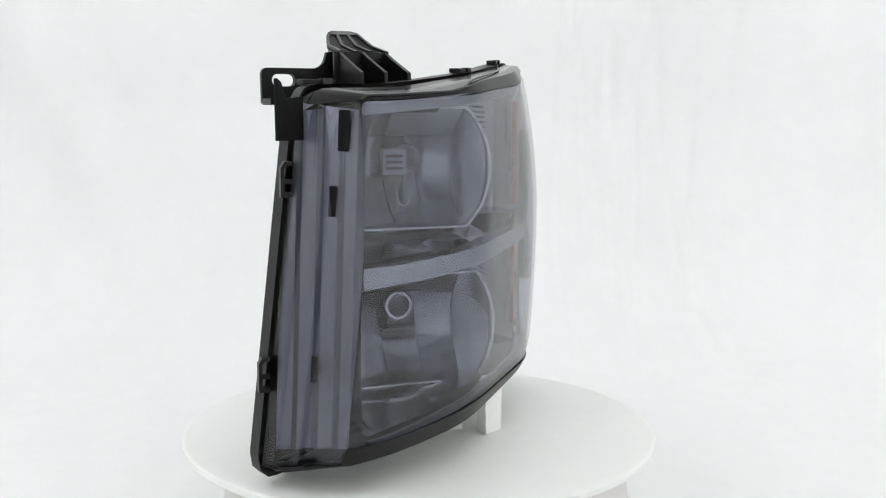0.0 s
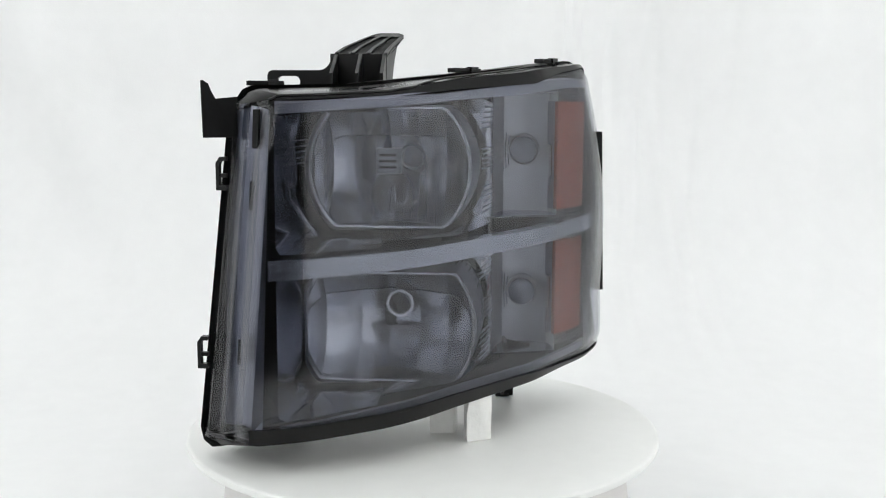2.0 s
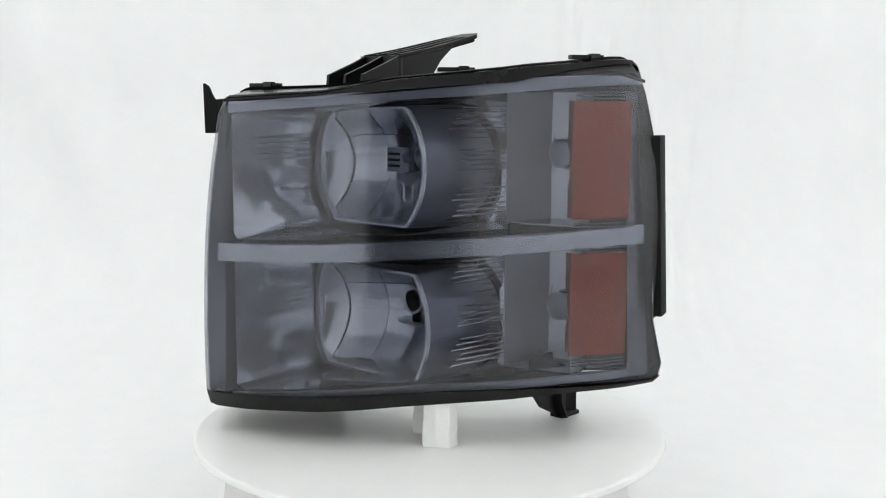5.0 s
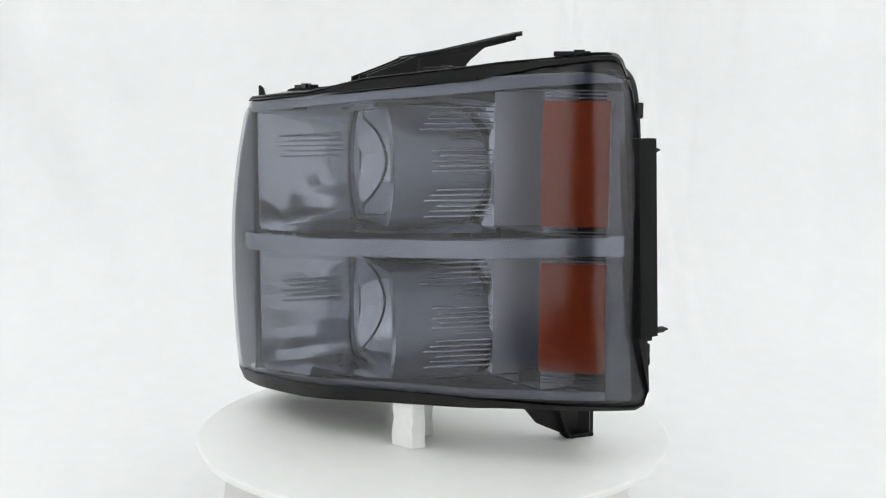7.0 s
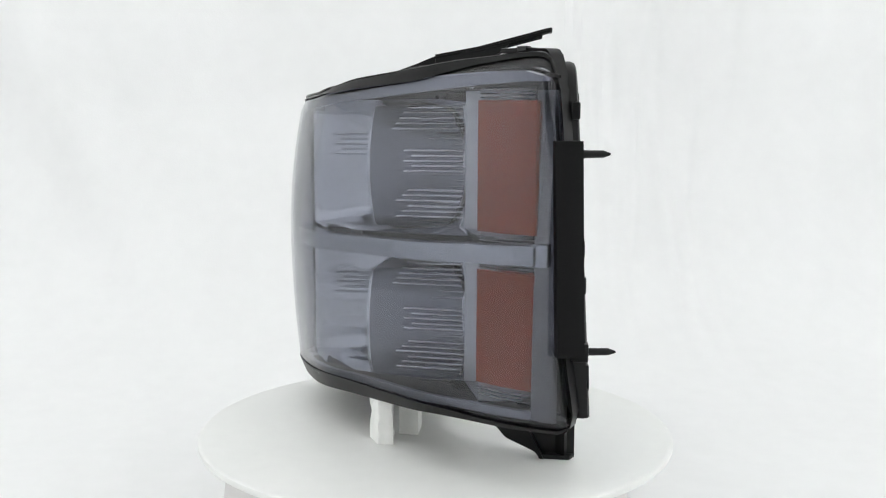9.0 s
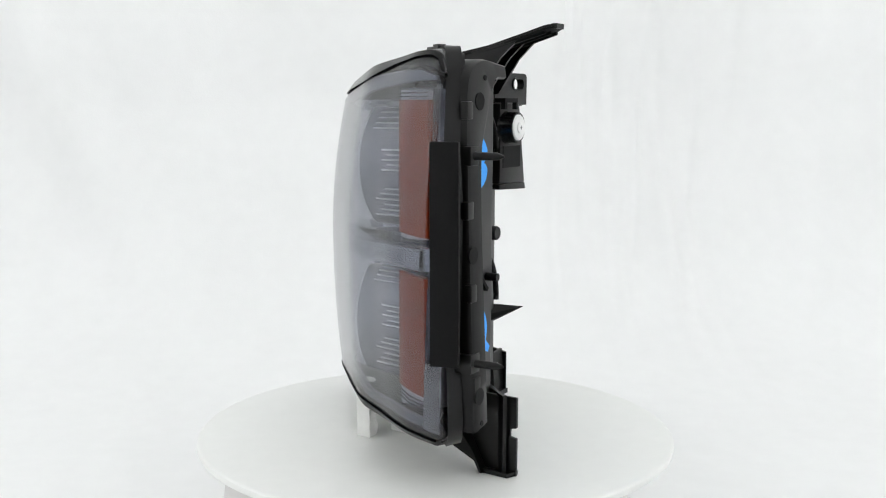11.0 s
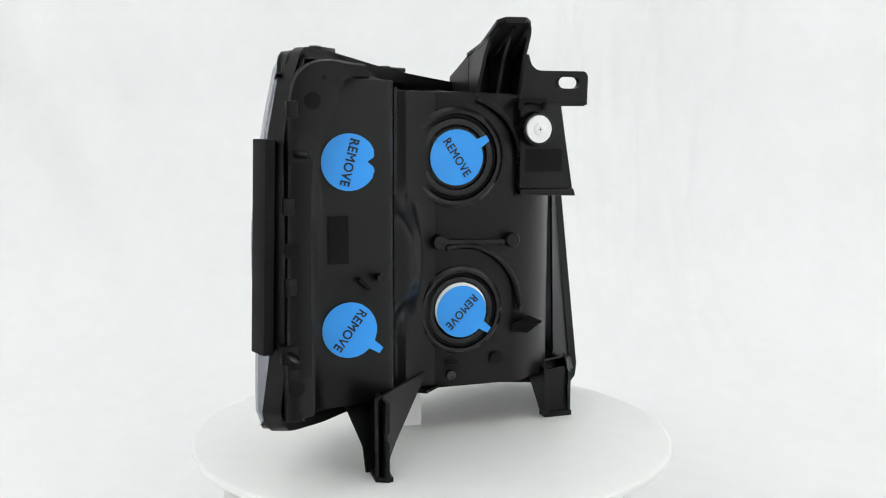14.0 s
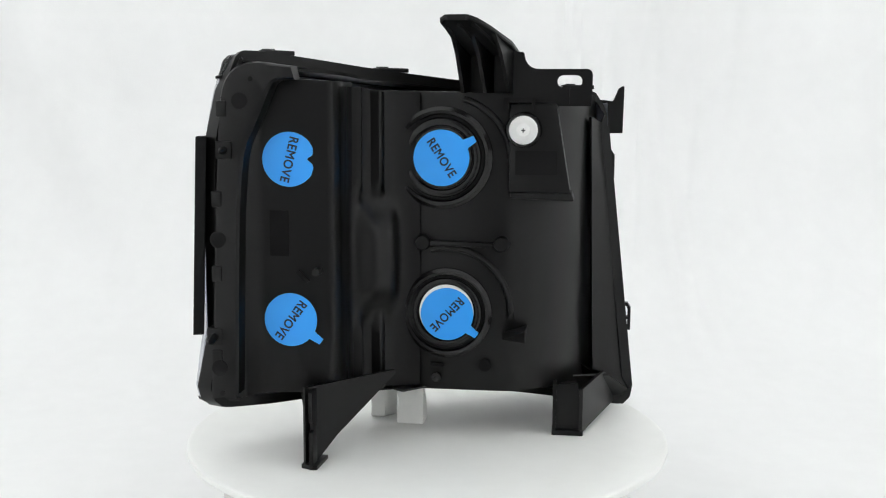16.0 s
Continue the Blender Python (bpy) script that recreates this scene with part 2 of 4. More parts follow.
for nm, dims in (("room_wall_south", (-2.6, 2.6, -2.62, -2.6, -0.8, 2.8)), ("room_wall_north", (-2.6, 2.6, 1.6, 1.62, -0.8, 2.8)), ("room_wall_west", (-2.62, -2.6, -2.6, 1.6, -0.8, 2.8)),
                 ("room_wall_east", (2.6, 2.62, -2.6, 1.6, -0.8, 2.8)), ("room_ceiling", (-2.62, 2.62, -2.62, 1.62, 2.805, 2.825)), ("room_floor", (-2.62, 2.62, -2.62, 1.62, -0.83, -0.805))):
    tagged(part(nm, box(*[v * 1000 for v in dims]), ROOM, smooth=False), ROOM_LABEL, "room", kind="structure")


# ---- turntable ----
def build_turntable():
    t = tagged(new("turntable"), "round white plastic motorised display turntable", "turntable")
    part("base", turned([(0, -90), (176, -90), (176, -86), (169, -30), (166, -9), (160, -7), (0, -7)], (0, 0, 0), (0, 0, 1), 96), DRUM, t, "off-white tapered drum")
    p = part("platter", turned([(0, -7), (196, -7), (199, -6), (200, -4), (199.6, -1.2), (198.6, -0.3), (197, 0), (0, 0)], (-3.2, 7.5, 0), (0, 0, 1), 160), PLATTER, t, "round white platter with a bright rim")
    return t, p


TURNTABLE, TURNTABLE_TOP = build_turntable()


def build_block(plan, top, label):
    bm = slab_z(plan, 0.2, top)
    bmesh.ops.subdivide_edges(bm, edges=bm.edges[:], cuts=5, use_grid_fill=True)
    for v in bm.verts:
        if 1 < v.co.z < top - 1:
            v.co += 1.8 * Vector((noise.noise(v.co * 0.09), noise.noise(v.co * 0.09 + Vector((9, 2, 1))), 0))
    return tagged(part("support_block", bm, FOAM, None, "", True, 1.0), label, "block", "foam blocks under the headlight")


BLOCKS = [build_block([(38, -41), (57, -30), (55, -17), (42, -20), (34, -30)], 46, "small crumpled white foam block under the headlight lens"),
          build_block([(4, -4), (27, -2), (26, -19), (5, -21)], 42, "small squared white foam block under the headlight housing")]

# ---- headlight: x across the vehicle, y to its rear, z up, in millimetres ----
LAMP = tagged(new("headlight"), "smoked pickup truck headlight with black housing and amber side reflectors", "headlight")

N = 60
LENS_LINE = smooth_line([(-103.5, -150), (-62, -138), (-18, -115.5), (5, -100.5), (25, -82.5), (62, -41.5), (88, -12), (104, 9), (122, 42.5), (143.5, 83), (155.5, 124)], N)
RIM_LINE = smooth_line([(-149, -96), (-110, -82), (-45, -54), (15, -17), (55, 24), (88, 66), (115, 101), (144, 129)], N)
S = np.linspace(0, 1, N + 1)
TAN = np.gradient(LENS_LINE, axis=0)
TAN /= np.linalg.norm(TAN, axis=1)[:, None]
IN = np.stack([-TAN[:, 1], TAN[:, 0]], 1)


def corner(s, at0, at1, w0, w1):
    """Fall of an outline near its ends: a quarter round of height at0 over w0 and at1 over w1."""
    a = np.clip(1 - s / w0, 0, 1)
    b = np.clip(1 - (1 - s) / w1, 0, 1)
    return at0 * (1 - np.sqrt(1 - a ** 2)) + at1 * (1 - np.sqrt(1 - b ** 2))


KNOT = np.array([0, 0.09, 0.25, 0.42, 0.58, 0.71, 0.8, 0.9, 1.0])
LENS_TOP = np.interp(S, KNOT, [279, 280, 283, 292, 298, 303, 306, 309, 310]) - corner(S, 3, 17, 0.02, 0.045)
LENS_BOT = np.interp(S, KNOT, [24, 26, 30, 36, 40, 43, 44, 45, 46]) + corner(S, 2, 4, 0.02, 0.02)
RIM_TOP = np.interp(S, KNOT, [285, 285, 286.5, 292.5, 298.5, 303.5, 307, 310, 310]) - corner(S, 14, 19, 0.05, 0.05)
RIM_BOT = np.interp(S, KNOT, [9, 14, 24, 32, 37, 41, 43, 45, 47]) + corner(S, 8, 6, 0.03, 0.03)


def lens_point(i, v, inset=0.0):
    """A point of the lens face: i along its line, v from 0 (bottom) to 1 (top)."""
    z = LENS_BOT[i] + (LENS_TOP[i] - LENS_BOT[i]) * v
    d = abs(2 * v - 1)
    set_in = (16.0 * d ** 1.9 if v > 0.5 else 7.0 * d ** 2.2) + 3.5 * max(0, (d - 0.93) / 0.07) ** 2 + inset
    lean = 20.0 * (v - 0.5) * (1 - S[i]) ** 3
    side = 6.0 * max(0.0, v - 0.55) * S[i] ** 6
    cut = S[i] ** 7 * (12.0 * min(1.0, max(0.0, (z - 55) / 45)) + 3.0 * max(0.0, (z - 235) / 70))
    x, y = LENS_LINE[i] + IN[i] * set_in - TAN[i] * cut
    foot = 3.0 * S[i] ** 7 * max(0.0, min(1.0, (110 - z) / 60))
    return (x + lean - side + foot, y, z)


def slant(p):
    """Lean of the rim: its inner side runs outward to the foot, its outer side draws in to the top."""
    x, y, z = p
    left = max(0.0, min(1.0, -x / 150))
    right = max(0.0, min(1.0, (x - 105) / 38))
    rise = max(0.0, min(1.0, (z - 60) / 40))
    return (x + 33.0 * (z / 290 - 0.52) * left - right * (6.5 * rise + 0.2 * max(0.0, z - 245)), y - right * (6.5 * rise + 0.1 * max(0.0, z - 215)), z)


def rim_loop(grow=0.0, back=0.0):
    """The closed outline where lens and housing meet: top, right, bottom, left."""
    bdir = IN[:, :] * back
    top = [(RIM_LINE[i][0] + bdir[i][0], RIM_LINE[i][1] + bdir[i][1], RIM_TOP[i] + grow) for i in range(N + 1)]
    bot = [(RIM_LINE[i][0] + bdir[i][0], RIM_LINE[i][1] + bdir[i][1], RIM_BOT[i] - grow) for i in range(N + 1)]
    k = 24
    right = [tuple(np.array(top[-1]) + (np.array(bot[-1]) - np.array(top[-1])) * j / k + np.array((grow * 0.7, grow * 0.7, 0))) for j in range(1, k)]
    left = [tuple(np.array(bot[0]) + (np.array(top[0]) - np.array(bot[0])) * j / k + np.array((-grow, -grow * 0.4, 0))) for j in range(1, k)]

    return [slant(p) for p in top + right + bot[::-1] + left]


def lens_loop(inset=0.0):
    k = 24
    top = [lens_point(i, 1, inset) for i in range(N + 1)]
    bot = [lens_point(i, 0, inset) for i in range(N + 1)]
    right = [lens_point(N, 1 - j / k, inset) for j in range(1, k)]
    left = [lens_point(0, j / k, inset) for j in range(1, k)]
    return top + right + bot[::-1] + left


def build_lens():
    k = 24
    bm = bmesh.new()
    grid = [[bm.verts.new(lens_point(i, j / k)) for j in range(k + 1)] for i in range(N + 1)]
    for i in range(N):
        for j in range(k):
            bm.faces.new([grid[i][j], grid[i + 1][j], grid[i + 1][j + 1], grid[i][j + 1]])
    # return of the lens to the rim, ribbed along the inner side wall
    a, b = lens_loop(), rim_loop()
    n = len(a)
    n_left = k - 1
    steps = [(0.06, 1.5), (0.2, 0.5), (0.30, 0.5), (0.33, -3.5), (0.5, -3.5), (0.53, 1.0), (0.64, 1.0), (0.67, -2.5), (0.8, -2.5), (0.84, 2.0), (1.0, 1.0)]
    loops = [a]
    for t, off in steps:
        lp = []
        for m in range(n):
            p = np.array(a[m]) * (1 - t) + np.array(b[m]) * t
            if m >= n - n_left or m in (0, n - n_left - 1):
                p = p + off * np.array((-0.75, -0.66, 0))
            elif m <= N:
                p = p + np.array((0, 0, 1.2 * math.sin(math.pi * t)))
            lp.append(tuple(p))
        loops.append(lp)
    bmesh.ops.remove_doubles(bm, verts=bm.verts, dist=1e-3)
    skin = loft(loops)
    bm = merge(bm, skin)
    bmesh.ops.remove_doubles(bm, verts=bm.verts, dist=0.02)
    bmesh.ops.recalc_face_normals(bm, faces=bm.faces)
    bmesh.ops.solidify(bm, geom=bm.faces[:] + bm.edges[:] + bm.verts[:], thickness=2.2)
    return part("lens", bm, SMOKE, LAMP, "smoke-tinted clear polycarbonate lens")


LENS = build_lens()


def build_rim():
    outer = rim_loop(3.0, -2.0)
    outer_b = rim_loop(3.0, 11.0)
    inner_b = rim_loop(-5.0, 11.0)
    inner = rim_loop(-5.0, 2.0)
    return part("rim", loft([outer, outer_b, inner_b, inner, outer]), BLACK, LAMP, "black moulded flange round the lens")


RIM = build_rim()


# the rear mouldings stand a few degrees off the lens's own axes
REAR = 5.65


def twisted(pts):
    c, q = math.cos(radians(REAR)), math.sin(radians(REAR))
    return [(c * x - q * y, q * x + c * y) for x, y in pts]


# ---- housing shells behind the rim ----
def shell(name, wall, front, top, bot, label):
    """An open-fronted tub: wall is its plan line, front the plan line at the rim, top and bot give heights."""
    bm = bmesh.new()
    k = len(wall)
    vt = [bm.verts.new((x, y, top(x, y))) for x, y in wall]
    vb = [bm.verts.new((x, y, bot(x, y))) for x, y in wall]
    for i in range(k - 1):
        bm.faces.new([vb[i], vb[i + 1], vt[i + 1], vt[i]])
    ft = [bm.verts.new((x, y, top(x, y))) for x, y in front]
    fb = [bm.verts.new((x, y, bot(x, y))) for x, y in front]
    bm.faces.new(vt + ft[::-1])
    bm.faces.new(vb[::-1] + fb)
    bmesh.ops.recalc_face_normals(bm, faces=bm.faces)
    for f in bm.faces:
        c = f.calc_center_median()
        if f.normal.z > 0.8 and c.z < 150 or f.normal.z < -0.8 and c.z > 150:
            f.normal_flip()
    bmesh.ops.solidify(bm, geom=bm.faces[:] + bm.edges[:] + bm.verts[:], thickness=2.4)
    return part(name, bm, BLACK, LAMP, label, True, 3.0)


RIM_IN = [tuple(RIM_LINE[i] + IN[i] * 6) for i in range(0, N + 1, 6)]
CUT = [p for p in RIM_IN if p[0] < 46][1:]
shell("bulb_housing", twisted([(-139, -74), (-131, -48), (-120, -20), (-102, 5), (-79, 22), (-66, 24.6), (2, 24.6), (12, 20), (24, 32), (34, 28), (46, 48), (52, 56)]), CUT + [(48, 30)],
      lambda x, y: 283 + 0.02 * (x + 80), lambda x, y: 40 if y > -30 else 40 + (y + 30) * 0.3, "black rear shell holding the two bulbs")
CUT2 = [p for p in RIM_IN if p[0] > 46][:-1]
shell("signal_housing", twisted([(54, 40), (54, 82), (58, 92.6), (63, 94.8), (110, 94.8), (117, 98), (124, 107), (131, 110)]), CUT2,
      lambda x, y: 291 + 0.06 * (x - 50), lambda x, y: 54 - 0.05 * (x - 50), "black rear shell of the turn signal")


def build_lip(top):
    """Black lip and tray that hide the rim behind the edge of the lens."""
    loops = [[], [], [], []]
    for i in range(0, N + 1):
        v = 1 if top else 0
        sg = -1 if top else 1
        x, y, z = lens_point(i, v, 2.6)
        h = float(np.interp(S[i], [0, 0.25, 0.4, 1], [3.5, 4, 9, 10])) if top else float(np.interp(S[i], [0, 0.3, 0.6, 0.8, 1], [10, 11, 8, 3, 2]))
        rz = (RIM_TOP if top else RIM_BOT)[i]
        r = slant((RIM_LINE[i][0], RIM_LINE[i][1], rz))
        loops[0].append((x, y, z + sg * 2.6))
        xl, yl, zl = lens_point(i, v + sg * h / 270, 2.9)
        loops[1].append((xl, yl, zl))
        loops[2].append((xl + IN[i][0] * 7, yl + IN[i][1] * 7, zl + sg * 0.4))
        loops[3].append((r[0] + IN[i][0] * 3, r[1] + IN[i][1] * 3, rz + sg * 2.6))
    return part("lip_top" if top else "lip_bottom", loft([loops[3], loops[0], loops[1], loops[2]], closed=False), BLACK, LAMP, "black inner lip along the lens edge")


build_lip(True)
build_lip(False)


def build_edge(top):
    """Black trim that wraps the edge of the lens; its top partly paints in a dark reflection."""
    a, b, c = [], [], []
    sg = -1 if top else 1
    for i in range(N + 1):
        h = float(np.interp(S[i], [0, 0.28, 0.36, 0.66, 0.8, 1], [2.5, 2.5, 6, 10, 4, 2])) if top else float(np.interp(S[i], [0, 0.3, 0.62, 0.8, 1], [13, 14, 9, 4, 2]))
        a.append(lens_point(i, (1 if top else 0) + sg * h / 265, -0.7))
        x, y, z = lens_point(i, 1 if top else 0, -0.5)
        b.append((x, y, z - sg * 0.7))
        r = slant((RIM_LINE[i][0], RIM_LINE[i][1], (RIM_TOP if top else RIM_BOT)[i]))
        k = 0.8
        c.append((x + (r[0] - x) * k, y + (r[1] - y) * k, z + ((RIM_TOP if top else RIM_BOT)[i] - z) * k - sg * 1.4))
    return part("edge_trim", loft([a, b, c], closed=False), TRIM_BLACK if top else BLACK, LENS, "black trim along the %s edge of the lens" % ("top" if top else "bottom"))


build_edge(True)
build_edge(False)
# rod added along the top edge to draw its bright highlight line
bead = [tuple(np.array(lens_point(i, 1, -1.0)) + np.array((0, 0, 0.6))) for i in range(0, 20)]
bead += [tuple(np.array(lens_point(i, 1, 3.0 + 0.5 * (i - 20))) + np.array((0, 0, 1.0 + 0.35 * min(i - 20, 4)))) for i in range(20, 56)]
part("highlight_bead", rod(bead, 0.9, 8), BLACK_GLOSS, LENS, "thin glossy bead added to catch a highlight on the lens edge")

# ---- inside: chrome bezel, bowls, bulbs, bar ----
A_X = [-110, -97, -20, 30, 52]


def cell_y(x):
    return float(np.interp(x, A_X, [-128, -126, -92, -54, 42]))


def cell_loop(cx, cz, zb, zt, n=96):
    """Outline of a bezel cell, by the angle from the bowl's middle."""
    out = []
    for k in range(n):
        a = 2 * math.pi * k / n
        dx, dz = math.cos(a), math.sin(a)
        t = 1e9
        if dx > 1e-6:
            t = min(t, (52 - cx) / dx)
        if dx < -1e-6:
            t = min(t, (-97 - cx) / dx)
        for _ in range(6):
            x = cx + t * dx
            if dz > 1e-6:
                t = min(t, (float(np.interp(x, A_X, zt)) - cz) / dz)
            if dz < -1e-6:
                t = min(t, (float(np.interp(x, A_X, zb)) - cz) / dz)
        x = max(-97, min(52, cx + t * dx))
        out.append((x, cell_y(x), cz + t * dz))
    return out


def bowl_loop(cx, cz, r, half, y, n=96):
    return [(cx + r * math.cos(2 * math.pi * k / n), y, cz + max(-half, min(half, r * math.sin(2 * math.pi * k / n)))) for k in range(n)]


def base_y(x):
    """Depth at which the bowl's collar stands on the bezel: far back on the outer side."""
    return float(np.interp(x, [-100, -50, 0, 25, 44], [-46, -44, -16, 22, 40]))


def build_bowl(cx, cz, r, half, tilt):
    """Reflector bowl of upright facets, each bowed a little on its own, with flat roof and floor."""
    edges = (-0.985, -0.8, -0.42, -0.1, 0.3, 0.68, 0.985)
    bm = bmesh.new()

    def depth(u, w):
        return 20 - 57 * min(1.0, u * u + w * w)
    for n_f, (ua, ub) in enumerate(zip(edges, edges[1:])):
        for za, zb in ((-1.0, 0.52), (0.52, 1.0)):
            cols = []
            for i in range(7):
                u = ua + (ub - ua) * i / 6
                h = min(half, r * math.sqrt(1 - u * u)) / r
                col = []
                for j in range(9):
                    v = za + (zb - za) * j / 8
                    bow = 1 - (2 * i / 6 - 1) ** 2
                    y = depth(u, h * v) - 2.0 * bow + tilt[n_f] * (2 * i / 6 - 1) + (2.0 if za > 0 else 0.0) * (1 - abs(v))
                    col.append(bm.verts.new((cx + r * u, y, cz + r * h * v)))
                cols.append(col)
            for ca, cb in zip(cols, cols[1:]):
                for j in range(8):
                    bm.faces.new([ca[j], cb[j], cb[j + 1], ca[j + 1]])
    w = half / r
    reach = math.sqrt(1 - w * w)
    for sg in (-1, 1):
        rows = [[bm.verts.new((cx + r * u, y, cz + sg * (half + (0.6 if y < -30 else -0.3)))) for y in (-38, depth(u, w) + 4)] for u in np.linspace(-reach, reach, 13)]
        for p, q in zip(rows, rows[1:]):
            bm.faces.new([p[0], q[0], q[1], p[1]])
    return part("reflector_bowl", bm, CHAMBER, LAMP, "faceted silvery reflector bowl")


def build_cell(cx, cz, r, half, zb, zt, tilt, label):
    """One headlamp cell: facets of the bezel, dark groove, collar with teeth, bright rim, bowl."""
    outer = cell_loop(cx, cz, zb, zt)

    def ring(grow, y=None, back=0.0):
        out = []
        for x, _, z in bowl_loop(cx, cz, r + grow, half + grow * 0.7, 0):
            x = max(-94 - grow * 0.2, x)
            z = max(float(np.interp(x, A_X, zb)) + 2 - grow * 0.1, min(float(np.interp(x, A_X, zt)) - 2 + grow * 0.1, z))
            out.append((x, base_y(x) + back if y is None else y, z))
        return out
    base = ring(11)
    loops = [outer]
    for t, amp in ((0.12, 0.6), (0.25, 1.0), (0.38, 1.7), (0.5, 2.2), (0.62, 1.8), (0.75, 1.4), (0.88, 0.7), (1.0, 0.0)):
        lp = []
        for k in range(96):
            p = Vector(outer[k]).lerp(Vector(base[k]), t)
            crush = max(0.0, min(1.0, (-45 - p.x) / 25)) * min(1.0, amp)
            p += crush * Vector((1.5 * noise.noise(p * 0.07), 5.5 * noise.noise(p * 0.085 + Vector((4, 9, 2))) + 2.6 * noise.noise(p * 0.19), 0))
            d = Vector((p.x - cx, 0, p.z - cz)).normalized()
            w = math.floor(k / 6)
            p += d * amp * (((w * 7919) % 5) - 2) * 0.45
            p.y += amp * (((w * 104729) % 7) - 3) * 0.55
            lp.append(tuple(p))
        loops.append(lp)
    bez = part("bezel", loft(loops), CHROME, LAMP, label)
    part("groove", loft([base, ring(10.5, None, 6), ring(6, None, 7), ring(5, None, 1)]), BLACK_GLOSS, bez, "dark groove round the collar of the bowl")
    part("collar", loft([ring(5, None, 1), ring(4.2, -24), ring(3.4, -39)]), GREY_TRIM, bez, "grey collar round the reflector bowl")
    part("bowl_rim", loft([ring(3.4, -39), ring(2.8, -41.5), ring(0.6, -41.5), ring(0, -37)]), SATIN, bez, "bright rim of the reflector bowl")
    for k, deg in enumerate(range(-44, 46, 4)):
        a = radians(deg)
        x, z = cx + (r + 4.6) * math.cos(a), cz + min(half + 3, max(-half - 3, (r + 4.6) * math.sin(a)))
        y = base_y(x)
        n = 12 + 7 * ((k * 5) % 3)
        part("tooth", rod([(x - 0.4, y, z), (x - 0.8, y - n, z)], 0.95, 6), CHROME, bez)
    for k in range(13):
        z = cz + (k - 6) * half * 0.11
        part("tooth", rod([(cx - r * 0.93, -27, z), (cx - r * 0.81, -14.5, z)], 0.6, 5), SATIN, bez)
    return bez, build_bowl(cx, cz, r, half, tilt)


UP_C, UP_Z, LO_C, LO_Z = -25.5, 224, -27.5, 95
UP_BEZEL, UP_BOWL = build_cell(UP_C, UP_Z, 62.5, 46, [163, 164, 167, 170, 172], [268, 268, 273, 277, 279], (0, -3, 2.5, -1.5, 2, -2), "faceted chrome bezel of the upper lamp")
LO_BEZEL, LO_BOWL = build_cell(LO_C, LO_Z, 69, 43, [36, 38, 46, 51, 54], [147, 148, 151, 154, 157], (0, -2.5, 2, -2, 2.5, -1), "faceted chrome bezel of the lower lamp")


def flutes(parent, z_groups, rows):
    for (xa, ya, xb, yb), zs in zip(rows, z_groups):
        for z, cut in zs:
            a = Vector((xa, ya, z)).lerp(Vector((xb, yb, z)), cut)
            part("flute", rod([a, (xb, yb, z + 0.6)], 0.75, 6), SATIN, parent)


RIGHT_WALL, LEFT_WALL = (44, -26, 53.5, 38), (-95, -112, -90, -52)
flutes(UP_BEZEL, [[(186 + 4.2 * k, 0.15 + 0.08 * (k % 3)) for k in range(6)] + [(222 + 4.0 * k, 0.25 + 0.1 * (k % 2)) for k in range(5)] + [(255 + 4.2 * k, 0.1 + 0.05 * k) for k in range(5)], [(228 + 4.4 * k, 0.1 + 0.12 * (k % 2)) for k in range(5)]], [RIGHT_WALL, LEFT_WALL])
flutes(LO_BEZEL, [[(64 + 4.2 * k, 0.15 + 0.08 * (k % 3)) for k in range(6)] + [(96 + 4.0 * k, 0.25 + 0.1 * (k % 2)) for k in range(5)] + [(132 + 4.2 * k, 0.1 + 0.05 * k) for k in range(5)], [(98 + 4.4 * k, 0.1 + 0.12 * (k % 2)) for k in range(5)]], [RIGHT_WALL, LEFT_WALL])

# upper bulb with its glare shield and wire loop
SHIELD = part("bulb_shield", box(-41.5, -20.5, -8, -1, 217, 238), GREY_TRIM, UP_BOWL, "square grey glare shield over the bulb", True, 1.5)
for k in range(3):
    part("shield_slot", box(-39, -24.5, -8.5, -8.05, 221.3 + 5 * k, 223.5 + 5 * k), BLACK, SHIELD)
part("shield_stem", slab_x([(-4, 217.5), (18, 217.5), (18, 213), (4, 205), (-4, 210)], -34, -24), DARK_CHROME, SHIELD, "", True, 0.8)
part("bulb", turned([(0, -14), (4, -12), (5.5, -6), (5.5, 10), (8, 12), (8, 22), (0, 22)], (-14, 0, 230), (0, 1, 0), 24), GLASS, UP_BOWL, "clear glass headlamp bulb")
part("wire_loop", rod([(-27, -1, 207), (-27, -1.5, 197), (-25.5, -1.5, 193.5), (-23, -1.5, 191.6), (-20, -1.5, 191.6), (-17.5, -1.5, 193.5), (-16, -1.5, 197), (-16, -1, 207)], 1.1, 8), SATIN, UP_BOWL, "bright U-shaped wire loop")
part("bulb_neck", turned([(11, 24), (11, 9), (9.6, 8.5), (9.4, 22), (0, 22)], (-14, 0, 230), (0, 1, 0), 28), GREY_TRIM, UP_BOWL, "round bulb opening of the reflector")
# lower bulb hole, and a dark plate that stands in for the shade below it
part("bulb_neck", turned([(11, 24), (11, 7), (10, 6.2), (9.3, 6.6), (9.3, 21), (0, 21)], (-23.4, 0, 106), (0, 1, 0), 32), BLACK_GLOSS, LO_BOWL, "dark round bulb opening")
part("bulb_ring", turned([(9.6, 5.2), (11.8, 5.2), (11.8, 6.8), (9.6, 6.8)], (-23.4, 0, 106), (0, 1, 0), 32, True), SATIN, LO_BOWL, "bright ring of the bulb opening")
